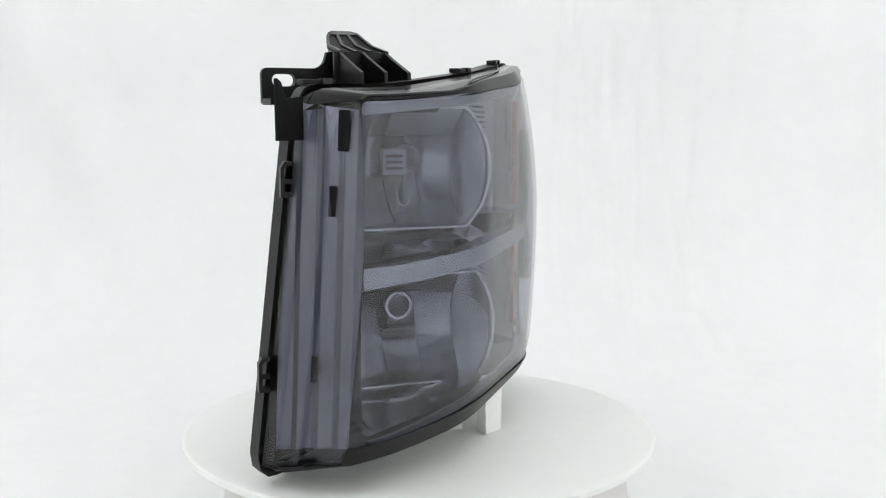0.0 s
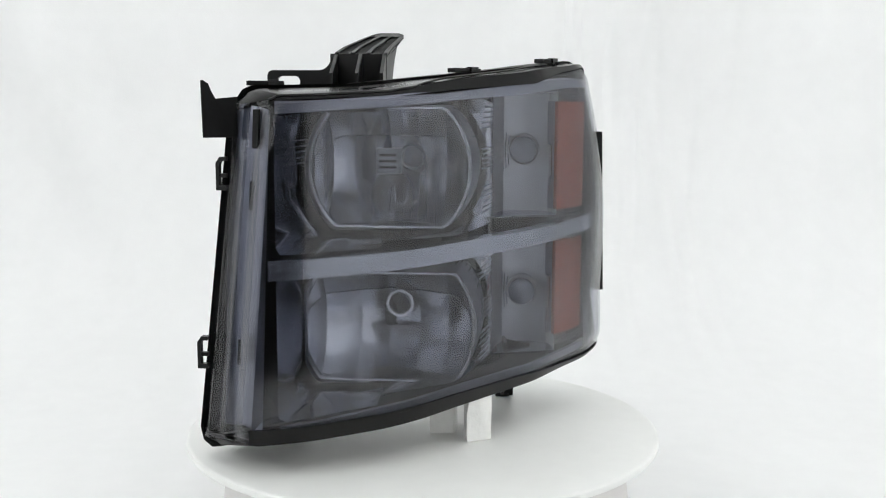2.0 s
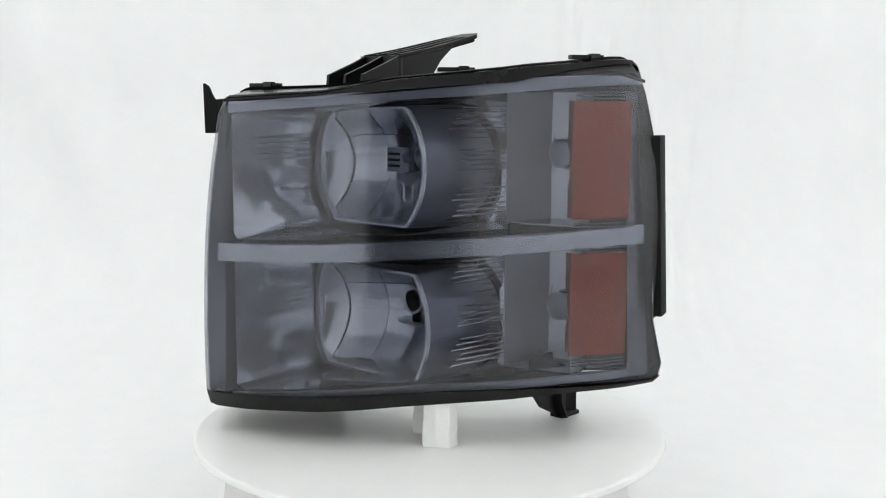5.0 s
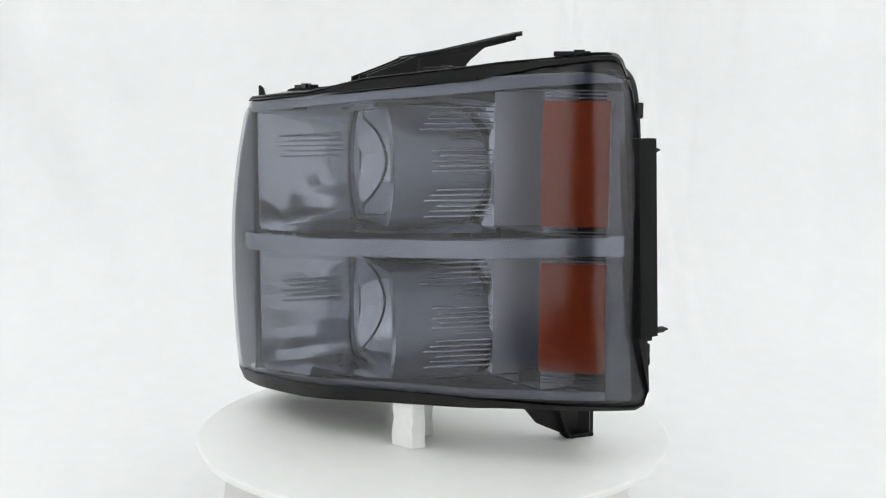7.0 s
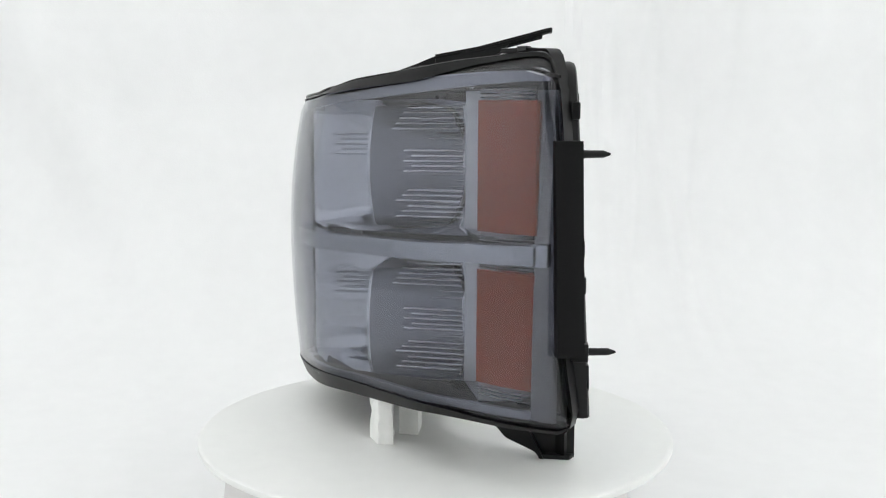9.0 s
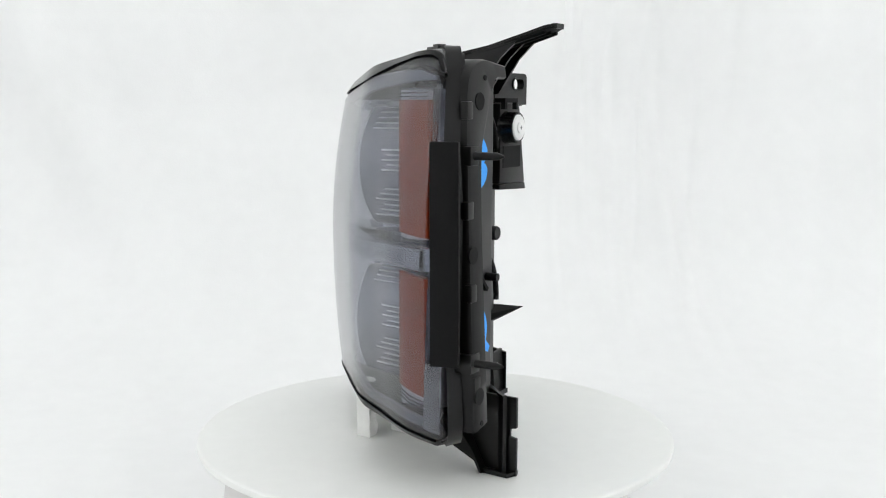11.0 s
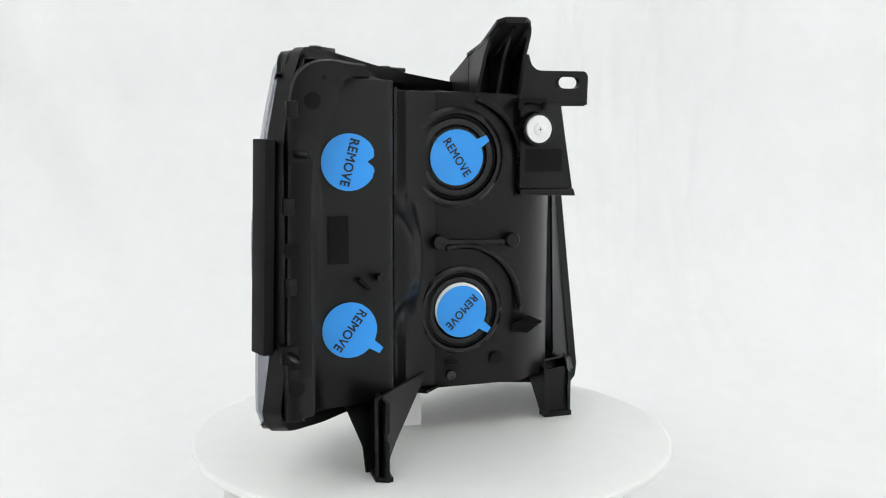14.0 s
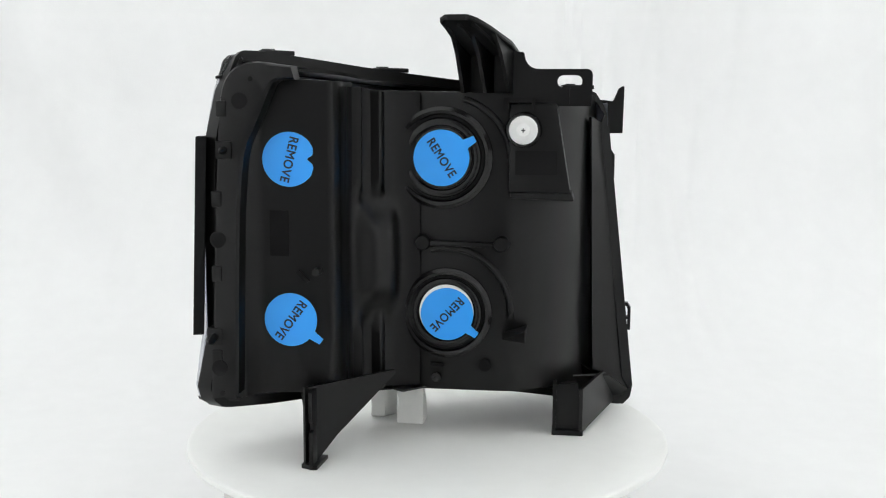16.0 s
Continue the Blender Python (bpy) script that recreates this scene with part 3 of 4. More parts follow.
part("shade_plate", slab_z([(-42, 16), (-6, 16), (-9, 2), (-17, -2), (-31, -2), (-39, 2)], 86, 88.5), DARK_CHROME, LO_BOWL, "dark curved plate standing in for shade under the bulb opening", True, 0.8)


def lens_strip(name, i0, i1, inset, z0, z1, thick, mat, parent, label=""):
    """A band that follows the lens inside it, between two heights given along the lens."""
    rows = []
    for i in range(i0, i1 + 1):
        deep = min(thick, 3 + 3.5 * min(i - i0, i1 - i)) if thick > 20 else thick
        a, b = LENS_LINE[i] + IN[i] * inset, LENS_LINE[i] + IN[i] * (inset + deep)
        za, zb_ = float(np.interp(S[i], KNOT, z0)), float(np.interp(S[i], KNOT, z1))
        rows.append([(a[0], a[1], za), (a[0], a[1], zb_), (b[0], b[1], zb_), (b[0], b[1], za)])
    return part(name, loft(rows), mat, parent, label)


BAR_B, BAR_T = [147, 148.5, 151, 154, 157, 159, 161, 162.5, 163], [162, 162.5, 165, 168, 170.5, 172.5, 174.5, 176.5, 177]
BAR = lens_strip("divider_bar", 1, 56, 8, BAR_B, BAR_T, 14, PAINT, LAMP, "plain silver-grey bar between upper and lower lamps")
part("bar_end", slab_z([(135, 101), (138.5, 99), (141.5, 110), (138, 112)], 162, 178), PAINT, BAR, "", True, 0.6)
lens_strip("bezel_frame_top", 2, 57, 17, [266, 268, 272, 277, 281, 285, 288, 290, 290], [276, 276, 280, 286, 291, 295, 297, 297, 288], 3, GREY_TRIM, LAMP, "grey upper edge of the bezel")
lens_strip("bezel_frame_bottom", 2, 57, 14, [31, 33, 38, 44, 47, 49, 50, 51, 52], [36, 39, 46, 51, 54, 55, 56, 57, 57], 4, GREY_TRIM, LAMP, "grey lower edge of the bezel")
lens_strip("bezel_sill_top", 2, 58, 19, [277, 277, 281, 287, 292, 296, 298, 298, 289], [279.5, 279.5, 283.5, 289.5, 294.5, 298.5, 300.5, 300.5, 291], 42, BLACK, LAMP, "black inner ledge along the top")
lens_strip("bezel_sill_bottom", 2, 58, 16, [28, 30, 35, 41, 44, 46, 47, 48, 49], [31, 33, 38, 44, 47, 49, 50, 51, 52], 42, BLACK, LAMP, "black inner ledge along the bottom")
side_plan = [(-99, -131), (-106, -127), (-108, -117), (-117, -112), (-119.5, -103), (-129, -99), (-131, -91), (-141, -86)]
part("bezel_side", loft([[(x - 9 * (1 - k), y, 34 - 10 * i / 7 + k * (236 + 16 * i / 7)) for k in (0, 0.5, 1)] for i, (x, y) in enumerate(side_plan)], closed=False), GREY_TRIM, LAMP, "stepped grey inner side wall of the bezel")
part("bezel_edge", loft([[tuple(np.array(lens_point(0, v, 3.2)) + np.array((1.5, 0, 0))) for v in np.linspace(0.03, 0.97, 13)], [(-99 - 9 * (1 - v), -130, 34 + 236 * v) for v in np.linspace(0.03, 0.97, 13)]], closed=False), GREY_TRIM, LAMP, "grey edge of the bezel behind the lens corner")
for z0, z1, cx, cy, wide in ((242, 270, -109, -129, 3.4), (197, 218, -115.5, -122, 2.2), (80, 99, -128.5, -117, 2.0)):
    part("lens_clip", slab([(-wide, 2.5), (0.4 - wide, 4.0), (wide, -1.5), (wide - 1, -3.5)], lambda p: (cx + p[0] - 0.6, cy + p[1], z0), lambda p: (cx + p[0] + 0.6, cy + p[1], z1)), BLACK_DULL, LAMP, "dark clip seen through the lens side", True, 0.4)

# ---- inside: turn signal chambers and amber panels ----
for zc, z0, z1 in ((234, 178, 284), (105.3, 56, 158)):
    plan = [(52.5, 40), (55, 70), (60, 89), (72, 95.5), (90, 95.5), (101, 90), (106, 76), (108, 59)]
    ch = part("signal_reflector", loft([[(x, y, z0) for x, y in plan], [(x, y, (z0 + z1) / 2) for x, y in plan], [(x, y, z1) for x, y in plan]], closed=False), SIGNAL, LAMP, "curved silvery reflector of the turn signal")
    part("chamber_floor", slab_z(plan, z0 - 1.5, z0), DARK_CHROME, ch)
    part("chamber_roof", slab_z(plan, z1, z1 + 1.5), DARK_CHROME, ch)
    part("bulb_opening", turned([(14.5, 0), (14.5, -5), (13.2, -5.6), (12.6, -4), (12.6, -0.5), (0, -0.5)], (78, 95, zc), (0, 1, 0), 32), SIGNAL, ch, "round bulb opening of the signal reflector")
    part("amber_bulb", turned([(0, -17), (5, -16.5), (9, -14), (10.3, -9), (9.5, -1), (0, -1)], (78, 95, zc), (0, 1, 0), 24), ORANGE, ch, "amber glass turn signal bulb")
    part("bulb_shade", turned([(0, -18.8), (9.5, -18.5), (11.8, -17), (12, -14), (11, -14), (10.5, -16.5), (0, -17.3)], (78, 95, zc), (0, 1, 0), 28), GREY_TRIM, ch, "round smoky grey cap before the signal bulb")
    for k in range(3):
        part("bulb_collar", rod([(60 + 2.4 * k, 88.5 + 1.2 * k, zc - 20 + 3 * k), (59 + 2.4 * k, 88 + 1.2 * k, zc), (60 + 2.4 * k, 88.5 + 1.2 * k, zc + 18 - 3 * k)], 0.6, 6), SATIN, ch)
    za, zb2 = (183, 277) if zc > 200 else (71, 155)
    flu = []
    p0, p1 = Vector((108, 57)), Vector((132, 101))
    nrm = Vector((0.88, -0.47))
    for k in range(61):
        u = k / 60
        q = p0.lerp(p1, u) + nrm * (2.2 * math.sin(math.pi * u))
        flu.append((q.x, q.y))
    backs = [(p[0] - 2.6, p[1] + 1.9) for p in flu]
    am = part("amber_panel", slab_z(flu + backs[::-1], za, zb2), AMBER, LAMP, "amber side reflector panel")
    mid = za + 0.42 * (zb2 - za)
    part("reflex_back", loft([[(x - d * 0.88 + (1.5 if 0.3 < k / 60 < 0.75 else 0), y + d * 0.47, z) for k, (x, y) in enumerate(flu)] for z, d in ((za, 9), (mid - 12, 9), (mid - 10, 6), (mid + 16, 6), (mid + 18, 10), (zb2, 10))], closed=False), CHAMBER, am, "silvery reflector behind the amber panel")
    for k in range(3):
        for zz in (za - 3.5 - 2.6 * k, zb2 + 2.2 + 2.6 * k):
            a, b = p0.lerp(p1, 0.05), p0.lerp(p1, 0.98)
            part("panel_line", rod([(a.x, a.y, zz), ((a.x + b.x) / 2 + 2.4, (a.y + b.y) / 2 - 1.8, zz), (b.x, b.y, zz)], 0.6, 6), DARK_CHROME, am)
part("end_panel", loft([[(136, 100, 52), (126, 101, 284)], [(142, 110, 52), (128, 109, 284)], [(142.5, 119, 52), (127, 115, 284)]], closed=False), DARK_CHROME, LAMP, "smoky grey panel at the outer end")
for z0, z1 in ((62, 78), (84, 104), (262, 282), (284, 292)):
    for k in range(4):
        a = Vector((137.2 + 0.5 * k - 0.02 * max(0, z0 - 160) - 0.17 * max(0, z0 - 240), 105 + 1.8 * k, z0))
        part("end_rib", rod([a, a + Vector(((-0.17 if z0 > 240 else -0.012) * (z1 - z0), 0, z1 - z0))], 0.4, 6), DARK_CHROME, LAMP)

TWIST[0] = REAR
# ---- outside: rear caps, stickers, screw, bosses ----
def sticker(cx, cz, y, r, tab, text_angle, notch=None, text_size=11.2):
    """A round blue pull-off sticker on a rear opening, with its printed word."""
    pts = []
    for k in range(72):
        a = 2 * math.pi * k / 72
        rr = r
        if tab is not None:
            d = abs((math.degrees(a) - tab + 180) % 360 - 180)
            if d < 9:
                rr = r + 8.5
        if notch is not None:
            d = abs((math.degrees(a) - notch + 180) % 360 - 180)
            if d < 40:
                rr = r - 5.2 * math.exp(-(d / 8.0) ** 2) - 0.9 * (1 + math.cos(d * math.pi / 40)) - 0.25 * math.sin(k * 2.1)
        pts.append((cx - rr * math.cos(a), cz + rr * math.sin(a)))
    ob = part("sticker", slab_y(pts, y, y + 0.5), BLUE, LAMP, "blue round pull-off vinyl sticker" + (", torn at its edge" if notch is not None else ""), False)
    cu = bpy.data.curves.new("lettering", "FONT")
    cu.body, cu.size, cu.align_x, cu.align_y, cu.extrude, cu.offset = "REMOVE", text_size * MM, "CENTER", "CENTER", 0.00002, 0.0
    cu.bevel_depth, cu.bevel_resolution, cu.space_character = 0.00024, 0, 1.08
    tmp = new("lettering", cu)
    bpy.context.view_layer.update()
    me = bpy.data.meshes.new_from_object(tmp.evaluated_get(bpy.context.evaluated_depsgraph_get()))
    bpy.data.objects.remove(tmp)
    me.name = "lettering"
    ext = [max(v.co[i] for v in me.vertices) - min(v.co[i] for v in me.vertices) for i in (0, 1)]
    for v in me.vertices:
        v.co.x, v.co.y = v.co.x * 0.0345 / ext[0], v.co.y * 0.0074 / ext[1]
    me.materials.clear()
    me.materials.append(INK)
    a = radians(text_angle)
    xa, up = Vector((-math.cos(a), 0, -math.sin(a))), Vector((-math.sin(a), 0, math.cos(a)))
    nn = xa.cross(up)
    m = Matrix((xa, up, nn)).transposed().to_4x4()
    m.translation = (cx * MM, (y + 0.62) * MM, cz * MM)
    let = new("lettering", me)
    let.parent = ob
    let.matrix_basis = Matrix.Rotation(radians(TWIST[0]), 4, "Z") @ m
    let["label"] = "black printed word REMOVE"
    return ob


def bulb_cap(cx, cz, k, label):
    c = part("bulb_cap", turned([(42 * k, -1), (41 * k, 5), (38 * k, 7), (35.5 * k, 6.5), (34.5 * k, 2.5), (32 * k, 2.5), (31.2 * k, 5.4), (29 * k, 6.2), (26.5 * k, 5.8), (25.5 * k, 3.4), (24.6 * k, 3.2), (24.2 * k, 5.0), (0, 5.0)], (cx, 22, cz), (0, 1, 0), 64), BLACK_GLOSS, LAMP, label)
    part("seal", turned([(34 * k, 3), (34.3 * k, 5), (33 * k, 6), (32 * k, 5), (32.2 * k, 3)], (cx, 22, cz), (0, 1, 0), 64, True), BLACK_DULL, c)
    return c


bulb_cap(-15.6, 231.5, 1.0, "black stepped round cap of the upper bulb")
bulb_cap(-20.2, 105, 0.9, "black stepped round cap of the lower bulb")
sticker(-15.6, 231.5, 28.4, 22.6, 30, 57)
part("cap_lid", turned([(22.3, 0), (22.3, 1.2), (0, 1.2)], (-20.2, 27.1, 106.2), (0, 1, 0), 48), ZINC, LAMP, "bright metal edge showing beside the sticker")
sticker(-20.7, 104.4, 28.6, 21.6, -36, 134)
sticker(91.2, 232.6, 95.6, 20.6, None, 104, notch=0)
sticker(91.6, 110.0, 95.6, 20.6, -34, 126)

UBOX = part("adjuster_box", slab_y([(-119, 204), (-70, 205), (-70, 275), (-107, 275)], 10, 31.5), BLACK, LAMP, "black adjuster box beside the upper cap", True, 2.0)
# flat dull plate painted in for the shade of a pocket
part("pocket_plate", box(-108, -75, 31.4, 32.1, 219, 238), BLACK_DULL, UBOX, "dull black plate standing in for a shaded pocket")
SCREW = part("adjuster_screw", turned([(15, -9), (13.6, -6), (13.2, 4), (12.0, 4.4), (11.3, 3), (0, 3)], (-81.6, 39, 254.3), (0, 1, 0), 48), BLACK_GLOSS, UBOX, "adjuster screw in a black collar")
part("screw_head", turned([(0, 2.6), (11.2, 2.6), (11.2, 4.6), (10.4, 5.4), (5.2, 5.4), (5.0, 6.6), (4.3, 7.0), (0, 7.0)], (-81.6, 39, 254.3), (0, 1, 0), 48), ZINC, SCREW, "bright zinc screw head with a cross")
for a, b in ((1.7, 0.35), (0.35, 1.7)):
    part("cross_slot", box(-81.6 - a, -81.6 + a, 45.9, 46.15, 254.3 - b, 254.3 + b), DARK_CHROME, SCREW)
part("ledge", slab_y([(-122, 198), (-71, 200), (-71, 204.5), (-120, 204.5)], -8, 31), BLACK, LAMP, "", True, 1.2)
for x, z in ((-0.5, 163), (-64.5, 162.6)):
    part("boss", turned([(6.5, -3), (6.2, 6), (5.4, 7), (0, 7)], (x, 26, z), (0, 1, 0), 24), BLACK, LAMP, "round moulded boss")
part("rib", slab_y([(-1, 161), (-64, 159.5), (-64, 163), (-1, 165)], 26, 30.5), BLACK, LAMP, "", True, 0.6)
arc = [(-20.8 + 52 * math.cos(radians(a)), 27.6, 105 + 54 * math.sin(radians(a))) for a in range(75, 186, 6)]
part("arc_ridge", rod(arc, 2.6, 8), BLACK, LAMP)
arc = [(-16.2 + 55 * math.cos(radians(a)), 27.6, 231 + 50 * math.sin(radians(a))) for a in range(78, 190, 6)]
part("arc_ridge", rod([p for p in arc if p[2] < 279], 2.6, 8), BLACK, LAMP)
part("locating_fin", solid([[(-66, 26, 84), (-84, 20, 80), (-85, 49, 96)], [(-84, 20, 80), (-86, 14, 95), (-85, 49, 96)], [(-86, 14, 95), (-66, 26, 90), (-85, 49, 96)], [(-66, 26, 90), (-66, 26, 84), (-85, 49, 96)]]), BLACK_DULL, LAMP, "pointed black locating fin")
part("small_post", turned([(3.2, -2), (3, 9), (0, 9)], (69.7, 95, 148.3), (0, 1, 0), 16), BLACK, LAMP)
part("small_rib", slab_y([(78, 139), (86, 147), (84, 149), (76, 141)], 94.5, 100), BLACK_DULL, LAMP)
# dull plate in place of a recess, its shade put into the colour
part("pocket_plate", box(92, 107, 94.6, 95.5, 159, 194), BLACK_DULL, LAMP, "dull black plate standing in for a shaded pocket")
part("moulding", slab_y([(-7, 61), (-18, 60), (-18, 62), (-7, 63)], 26, 28.5), BLACK_DULL, LAMP)
part("small_post", turned([(4, -2), (4, 2), (2, 2.2), (0, 1)], (-12, 27, 51), (0, 1, 0), 16), BLACK_GLOSS, LAMP)
part("pressed_mark", turned([(5, 0), (5, 0.7), (0, 0.7)], (-52, 27, 62), (0, 1, 0), 24), BLACK_DULL, LAMP)


def build_shoulder():
    """Rippled step of the shell between the signal box and the bulb box."""
    base = smooth_line([(54.5, 84), (52, 62), (42, 44), (26, 33), (12, 28), (2, 26)], 36)
    t = np.gradient(base, axis=0)
    t /= np.linalg.norm(t, axis=1)[:, None]
    out = np.stack([t[:, 1], -t[:, 0]], 1)
    rows = []
    for z in np.linspace(44, 287, 49):
        row = []
        dome = math.exp(-((z - 152) / 36) ** 4)
        ridge = max(0.0, min(1.0, (abs(z - 152) - 42) / 18))
        for k in range(37):
            u = k / 36
            h = 17 * dome * math.exp(-((u - 0.55) / 0.22) ** 6) + 6.0 * ridge * max(0.0, math.cos((u - 0.34) * 2 * math.pi / 0.26)) * (1 if 0.12 < u < 0.75 else 0) + 0.5
            row.append((base[k][0] + out[k][0] * h, base[k][1] + out[k][1] * h, z - (3 if u > 0.5 else 0) * (z > 280)))
        rows.append(row)
    return part("shoulder", loft(rows, closed=False), BLACK, LAMP, "rippled black step of the rear shell")


build_shoulder()

# flange marks on the outer side
for z in (270, 204, 148.5, 86):
    x = 147 + (0 if z < 240 else -4)
    fy = 128.6 - 0.052 * (z - 54)
    part("flange_clip", box(x - 11, x - 3, fy - 6, fy, z - 6, z + 6), BLACK, RIM, "", True, 1.2)
for x, z in ((113.5, 291.8), (136, 59)):
    part("pin_hole", turned([(1.9, -1), (1.9, 0.6), (0, 0.6)], (x, 127.8 - 0.052 * (z - 54), z), (0, 1, 0), 12), BLACK_DULL, RIM)
for x, z in ((122, 276), (139, 174), (138, 78)):
    part("pressed_mark", turned([(6, -1), (6, 0.6), (0, 0.6)], (x, 127.8 - 0.052 * (z - 54), z), (0, 1, 0), 20), BLACK_DULL, RIM)


def flange_y(z):
    return 128 - 0.052 * (z - 54)


def build_flange():
    """The flange behind the outer end of the lens: it widens to the top and turns round the corner."""
    outer = smooth_line([(146, 54), (144.5, 100), (143, 150), (141.5, 200), (140, 240), (138.5, 270), (136, 287), (130.5, 297), (121, 303), (109, 304.5), (97, 303), (84, 301.5)], 60)
    inner = smooth_line([(124, 58), (123.5, 100), (123, 150), (122, 200), (118.5, 238), (111.5, 256), (105.5, 270), (101, 281), (98, 288), (94, 291), (89, 291.5), (81, 291.5)], 60)
    rows = []
    for (xo, zo), (xi, zi) in zip(outer, inner):
        yo, yi = flange_y(zo), flange_y(zi)
        xm, zm = xo + (xi - xo) * 0.16, zo + (zi - zo) * 0.16
        xn, zn = xo + (xi - xo) * 0.86, zo + (zi - zo) * 0.86
        rows.append([(xo - 1, yo - 16, zo), (xo, yo - 4.5, zo), (xo + (xi - xo) * 0.05, yo - 1.4, zo + (zi - zo) * 0.05), (xm, yo, zm), (xn, yi - 0.5, zn), (xi + 0.6, yi - 2.5, zi), (xi, yi - 16, zi)])
    bm = loft(rows)
    bmesh.ops.holes_fill(bm, edges=[e for e in bm.edges if e.is_boundary], sides=8)
    bmesh.ops.recalc_face_normals(bm, faces=bm.faces)
    return part("outer_flange", bm, BLACK, LAMP, "black rounded outer flange of the housing")


build_flange()
TWIST[0] = 0.0
part("side_strip", slab([(143.5, 114.8), (149.8, 117.6), (142.6, 135.8), (135.6, 132.4)], lambda p: (p[0] + 4.2, p[1] + 2, 101.5), lambda p: (p[0], p[1] - 2, 249.8)), BLACK_DULL, LAMP, "flat black strip along the outer side", True, 0.6)
TWIST[0] = REAR
for (x, y, z), (tx, ty, tz) in (((134, 124, 240), (130, 139.5, 240)), ((142, 127, 101.5), (139.4, 145.5, 101.2))):
    pb = part("locating_pin", box(x - 6, x + 6, y - 14, y - 4 if z > 200 else y - 1, z - 6.5, z + 6.5), BLACK, LAMP, "black locating pin on a square foot", True, 1.0)
    part("pin_tip", loft([[(c.x + q * math.cos(a), c.y, c.z + q * math.sin(a)) for a in np.linspace(0, 2 * math.pi, 13)[:-1]] for c, q in ((Vector((x, y - 5, z)), 3.4), (Vector((x, y - 2, z)), 2.8), (Vector((tx, ty - 5, tz)), 2.6), (Vector((tx, ty, tz)), 0.7), (Vector((tx, ty, tz)), 0.02))]), BLACK, pb)

TWIST[0] = 0.0
# clips on the inner side and along the top
for z in (222, 85):
    x = -140 - (240 - z) * 0.13
    clip = merge(slab_y([(x - 5, z + 8), (x - 2, z + 12.5), (x + 3, z + 12.5), (x + 3, z + 9.5), (x - 1, z + 9.5), (x - 2.4, z + 7), (x - 2.4, z - 9), (x + 3, z - 9), (x + 3, z - 12.5), (x - 5, z - 12.5)], -104, -98), box(x - 3, x + 3, -103, -99, z - 3, z))
    part("side_clip", clip, BLACK, RIM, "slotted black clip on the inner side")
for i, ln in ((6, 14), (33, 15), (50, 14)):
    p, t = RIM_LINE[i] + IN[i] * 4, TAN[i]
    z = RIM_TOP[i] + 2.5
    quad = [tuple(p - t * ln - IN[i] * 4), tuple(p + t * ln - IN[i] * 4), tuple(p + t * ln + IN[i] * 5), tuple(p - t * ln + IN[i] * 5)]
    tab = part("top_tab", slab_z(quad, z, z + 3.6), BLACK, RIM, "thin black tab on the top edge", True, 0.8)
    q = p + t * ln * 0.4
    part("tab_catch", slab_z([tuple(q - t * 4 - IN[i] * 6), tuple(q + t * 4 - IN[i] * 6), tuple(q + t * 4), tuple(q - t * 4)], z - 2, z + 4.6), BLACK_GLOSS, tab)

# inner corner fin
part("corner_fin", slab([(0, 290.5), (1.5, 291), (6, 288.5), (9, 282), (12, 277.5), (30, 279), (30, 249), (1, 249)], lambda p: (-152.6 + p[0] * 0.75, -117 + p[0] * 0.5, p[1]), lambda p: (-153.8 + p[0] * 0.75, -115.2 + p[0] * 0.5, p[1])), BLACK_DULL, LAMP, "black sheet fin at the inner top corner", True, 0.4)

TWIST[0] = REAR
# ---- mounting brackets and feet ----
arc = lambda cx, cz, r, a0, a1: [(cx + r * math.cos(radians(a)), cz + r * math.sin(radians(a))) for a in np.linspace(a0, a1, 9)]
plate_line = [(-116.51, 274), (-134, 274)] + arc(-129.5, 297, 5, 180, 90) + [(-96, 302)] + arc(-92, 313, 11, -80, -10) + [(-80, 315), (-72, 316), (-72, 274), (-116.49, 274)]
slot_line = [(-116.49, 287.6)] + arc(-111.6, 292.4, 4.8, -90, 90) + arc(-121.6, 292.4, 4.8, 90, 270) + [(-116.51, 287.6)]
PLATE = part("slotted_bracket", merge(slab_y(plate_line + slot_line, 20, 24.5), box(-134, -70, 0, 20.1, 273, 278)), BLACK, LAMP, "black bracket plate with an oblong slot", False)
part("slot_rim", loft([[(x + (x + 116.6) * k, y, z + (z - 292.4) * k) for x, z in slot_line[1:-1]] for k, y in ((0.22, 24.4), (0.22, 25.6), (0.0, 25.6), (0.0, 19))]), BLACK, PLATE)
arm_sections = [(-76, -33, 4, 316), (-72, -31, 40, 322.5), (-58, -25, 78, 332), (-50, -22.5, 94, 336.2), (-44, -27, 101, 338)]
# plate in duller black than its ridges: shade of the grooves put into colour
ARM = part("bracket_arm", loft([[(xa, y, z - 3.6), (xb, y, z - 3.6), (xb, y, z - 1.8), (xa, y, z - 1.8)] for xa, xb, y, z in arm_sections]), BLACK_DULL, LAMP, "black mounting arm rising to the rear", True, 0.4)
for u0, u1 in ((0, 0.07), (0.29, 0.37), (0.6, 0.68), (0.93, 1)):
    part("arm_ridge", loft([[(xa + (xb - xa) * u0, y, z - 1.9), (xa + (xb - xa) * u1, y, z - 1.9), (xa + (xb - xa) * u1, y, z), (xa + (xb - xa) * u0, y, z)] for xa, xb, y, z in arm_sections]), BLACK, ARM)
part("arm_cap", loft([[(xa, y, z - 1.9), (xb, y, z - 1.9), (xb, y, z - 0.1), (xa, y, z - 0.1)] for xa, xb, y, z in ((-54, -24, 86, 334.1), (-50, -22.5, 94, 336.2), (-44, -27, 101, 338))]), BLACK, ARM)
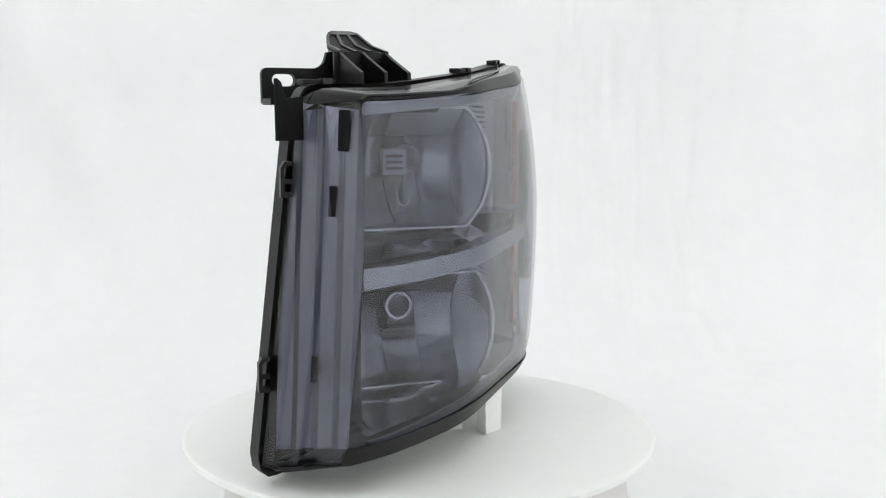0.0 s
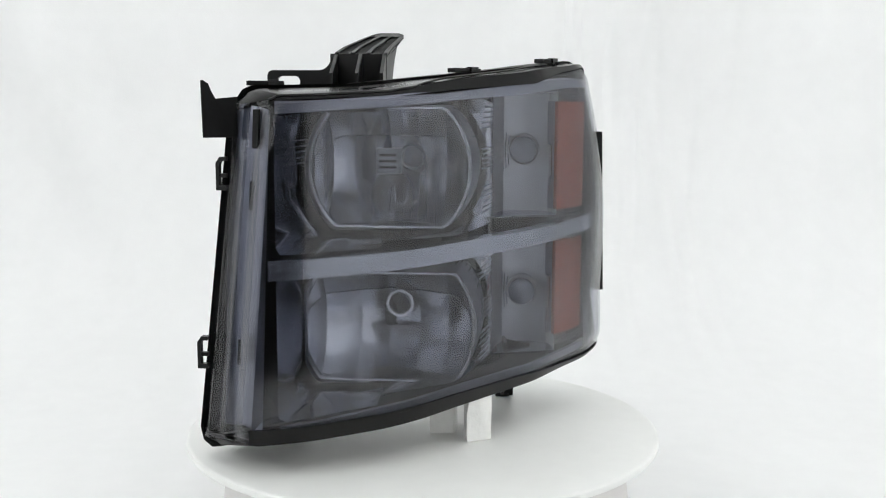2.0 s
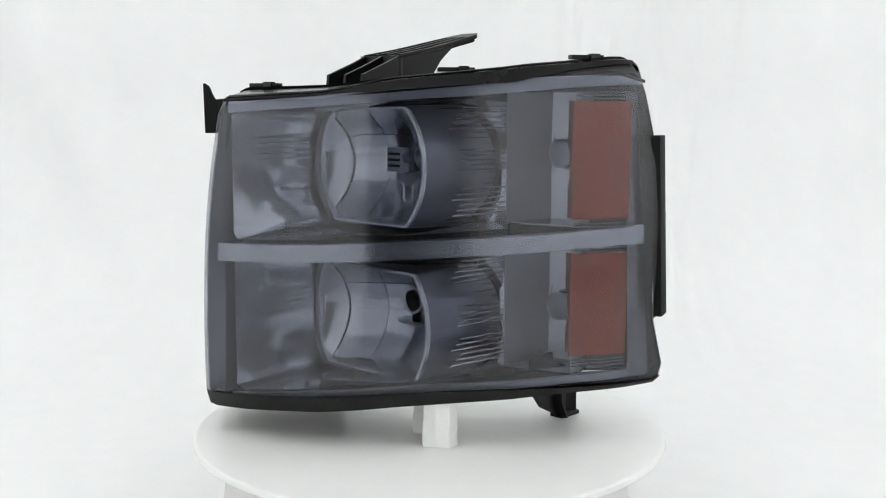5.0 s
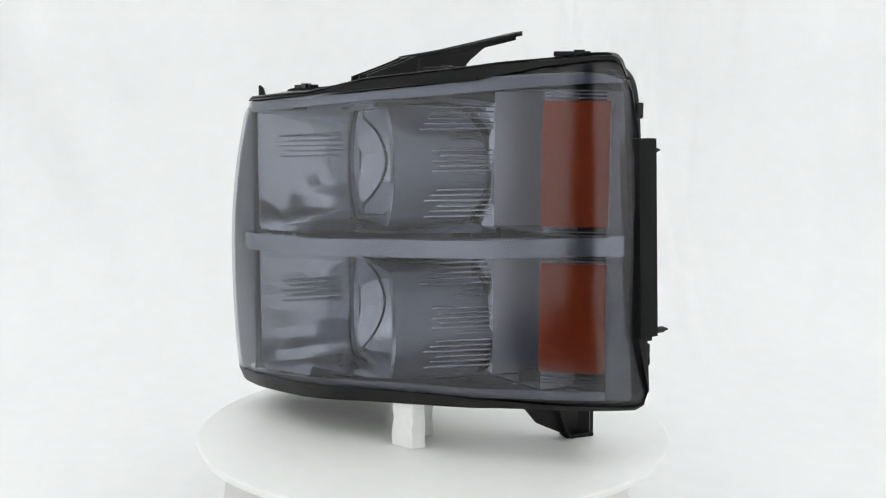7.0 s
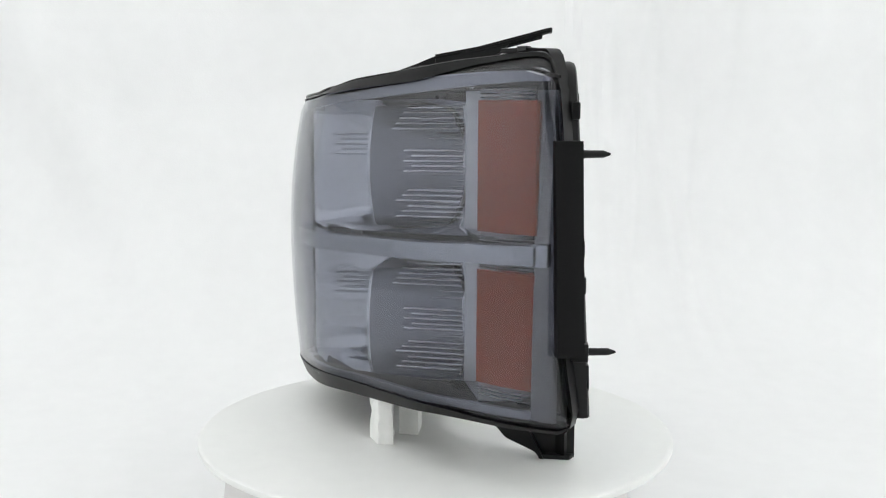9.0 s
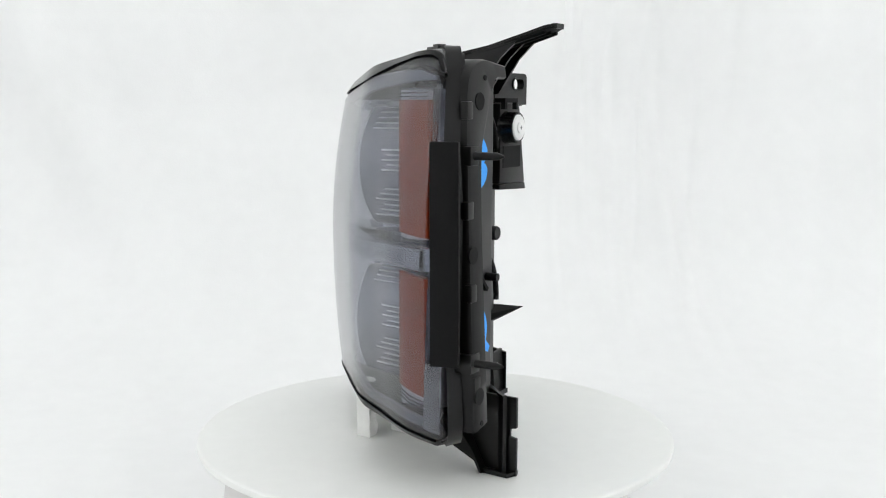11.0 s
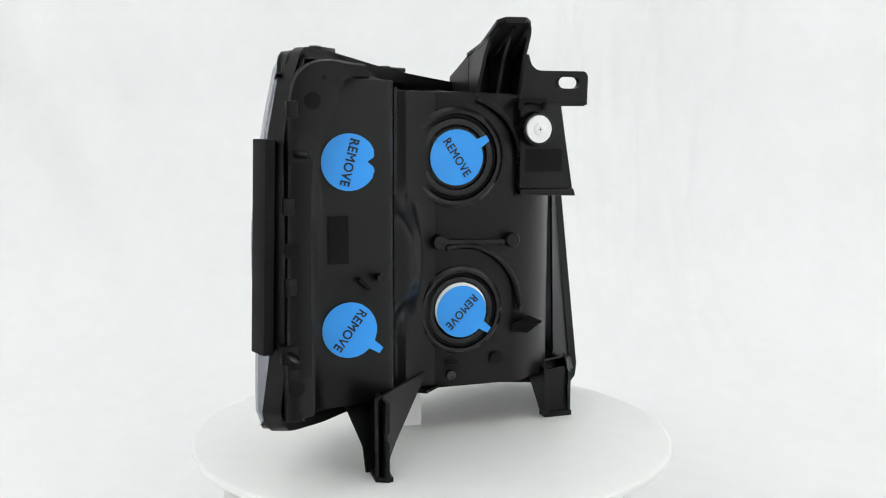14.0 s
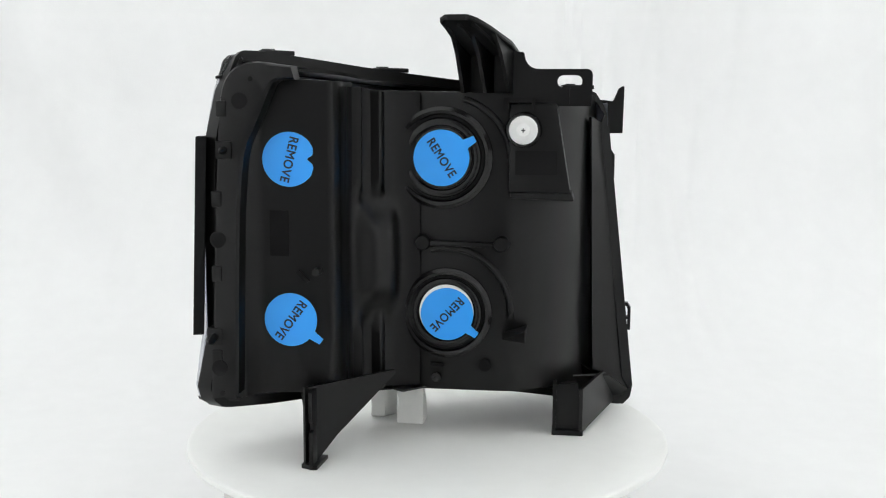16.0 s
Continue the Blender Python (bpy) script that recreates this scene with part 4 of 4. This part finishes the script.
part("arm_tip", slab_z([(-44, 100.8), (-27, 100.8), (-29, 102.5), (-42, 102.5)], 334, 338), BLACK, ARM)
for x, x2 in ((-75, -58), (-55, -42), (-35.5, -27.5)):
    part("arm_web", slab([(4, 283), (4, 313.5), (40, 320), (70, 327), (52, 312), (30, 283)], lambda p: (x - 1.4 + (x2 - x) * max(0, (p[0] - 4) / 74), p[0], p[1]), lambda p: (x + 1.4 + (x2 - x) * max(0, (p[0] - 4) / 74), p[0], p[1])), BLACK, ARM)
    part("front_web", slab_x([(4.5, 283), (4.5, 315), (-10, 309), (-40, 298), (-42, 283)], x - 1.4, x + 1.4), BLACK, ARM)
for x, x2 in ((-73, -47), (-54, -36.5), (-36, -26)):
    part("arm_rib", rod([(x, 5, 311.6), ((x + x2) / 2, 46, 319.6), (x2, 94, 331.4)], 1.7, 6), BLACK_DULL, ARM)
part("tower", slab_y([(-80, 270), (-33.5, 270), (-33.5, 315), (-80, 315)], 4, 7.5), BLACK, ARM, "", True, 0.5)
part("top_hook", merge(box(-90, -66, 28, 38, 276, 279.5), box(-90, -87.5, 34, 38, 270, 279), box(-70, -66, 34, 38, 270, 279)), BLACK_DULL, LAMP)

FOOT = part("rear_foot", slab_x([(122, 0.1), (94, 0.1), (91, 4), (68, 15), (52, 34), (52, 62), (122, 60), (122, 37), (117, 36), (116.6, 30), (122, 29)], 69, 72), BLACK, LAMP, "black tapered rear foot with a cross web", True, 0.5)
part("foot_web", slab([(0, 0.1), (0.08, 0.1), (0.34, 20), (1.0, 59), (1.0, 62), (0, 62)], lambda p: (76 - 58 * p[0], 116 - 66 * p[0], p[1]), lambda p: (78.2 - 58 * p[0], 114 - 66 * p[0], p[1])), BLACK, FOOT)
part("foot_web", slab([(72, 62), (94, 57), (80.5, 18), (80.5, 1), (72, 1)], lambda p: (p[0], 96 - 0.5 * p[1], p[1]), lambda p: (p[0], 98.4 - 0.5 * p[1], p[1])), BLACK, FOOT)
part("foot_pad", slab_z([(64, 94), (77, 94), (79, 118), (70, 122), (66, 121)], 0.1, 3.5), BLACK, FOOT, "", True, 0.6)
part("inner_foot", merge(box(-133, -107, -2, 9.5, 0.1, 4.5), slab_x([(-2, 3), (9, 3), (6, 44), (-40, 44), (-34, 36)], -110.5, -107.5), slab([(0, 3), (1, 12), (1, 22), (0.55, 44), (0, 40)], lambda p: (-132.4 - 33 * p[0], 8 - 88 * p[0], p[1]), lambda p: (-129.4 - 33 * p[0], 9.4 - 88 * p[0], p[1])), slab_y([(-133, 3), (-108, 3), (-108, 42), (-128, 44)], 3, 5.5)), BLACK, LAMP, "black inner foot with a flat pad")


TWIST[0] = 0.0
# closing wall between the inner rim and the bulb shell
side_a = [p for p in rim_loop(-2.0, 8.0)[-33:]]
part("inner_wall", loft([side_a, [(p[0] * 0.2 - 128 * 0.8, -60, 42 + (p[2] - 12) * 0.9) for p in side_a]], closed=False, thick=2.0), BLACK, LAMP, "black inner side wall of the housing")


end_a = rim_loop(-2.0, 8.0)[N - 3:N + 27]
part("outer_wall", loft([end_a, [(p[0] * 0.35 + 112 * 0.65, p[1] * 0.35 + 120 * 0.65, p[2]) for p in end_a]], closed=False, thick=2.0), BLACK, LAMP, "black outer end wall of the housing")
tray = [i for i in range(0, 37)]
part("under_tray", loft([[(RIM_LINE[i][0] + IN[i][0] * 8 - (16 * max(0, 1 - i / 14)), RIM_LINE[i][1] + IN[i][1] * 8, RIM_BOT[i] + 1.5) for i in tray], [(RIM_LINE[i][0] * 0.93 + IN[i][0] * 44, RIM_LINE[i][1] + IN[i][1] * 44, 41) for i in tray]], closed=False, thick=1.6), BLACK, LAMP, "black underside of the housing")


def motions():
    turn = [(0.0, 0.24), (0.5, -6.48), (1.0, -13.27), (1.5, -20.1), (2.0, -26.85), (2.5, -33.56), (3.0, -40.28), (3.5, -46.98), (4.0, -53.55),
            (6.5, -86.9), (7.0, -93.68), (7.5, -100.55), (8.0, -107.43), (8.5, -114.25), (9.0, -120.98), (11.5, -154.52), (12.0, -161.22),
            (12.5, -167.86), (13.0, -174.5), (13.5, -181.02), (14.0, -187.58), (14.5, -194.27), (15.0, -200.96), (15.5, -207.65), (16.0, -214.3)]
    rows = [(t, pose(0, 0, 0, 0, 0, 20.54 + a)) for t, a in turn]
    walk(LAMP, rows)
    for block in BLOCKS:
        walk(block, rows)
    walk(TURNTABLE_TOP, rows)


motions()
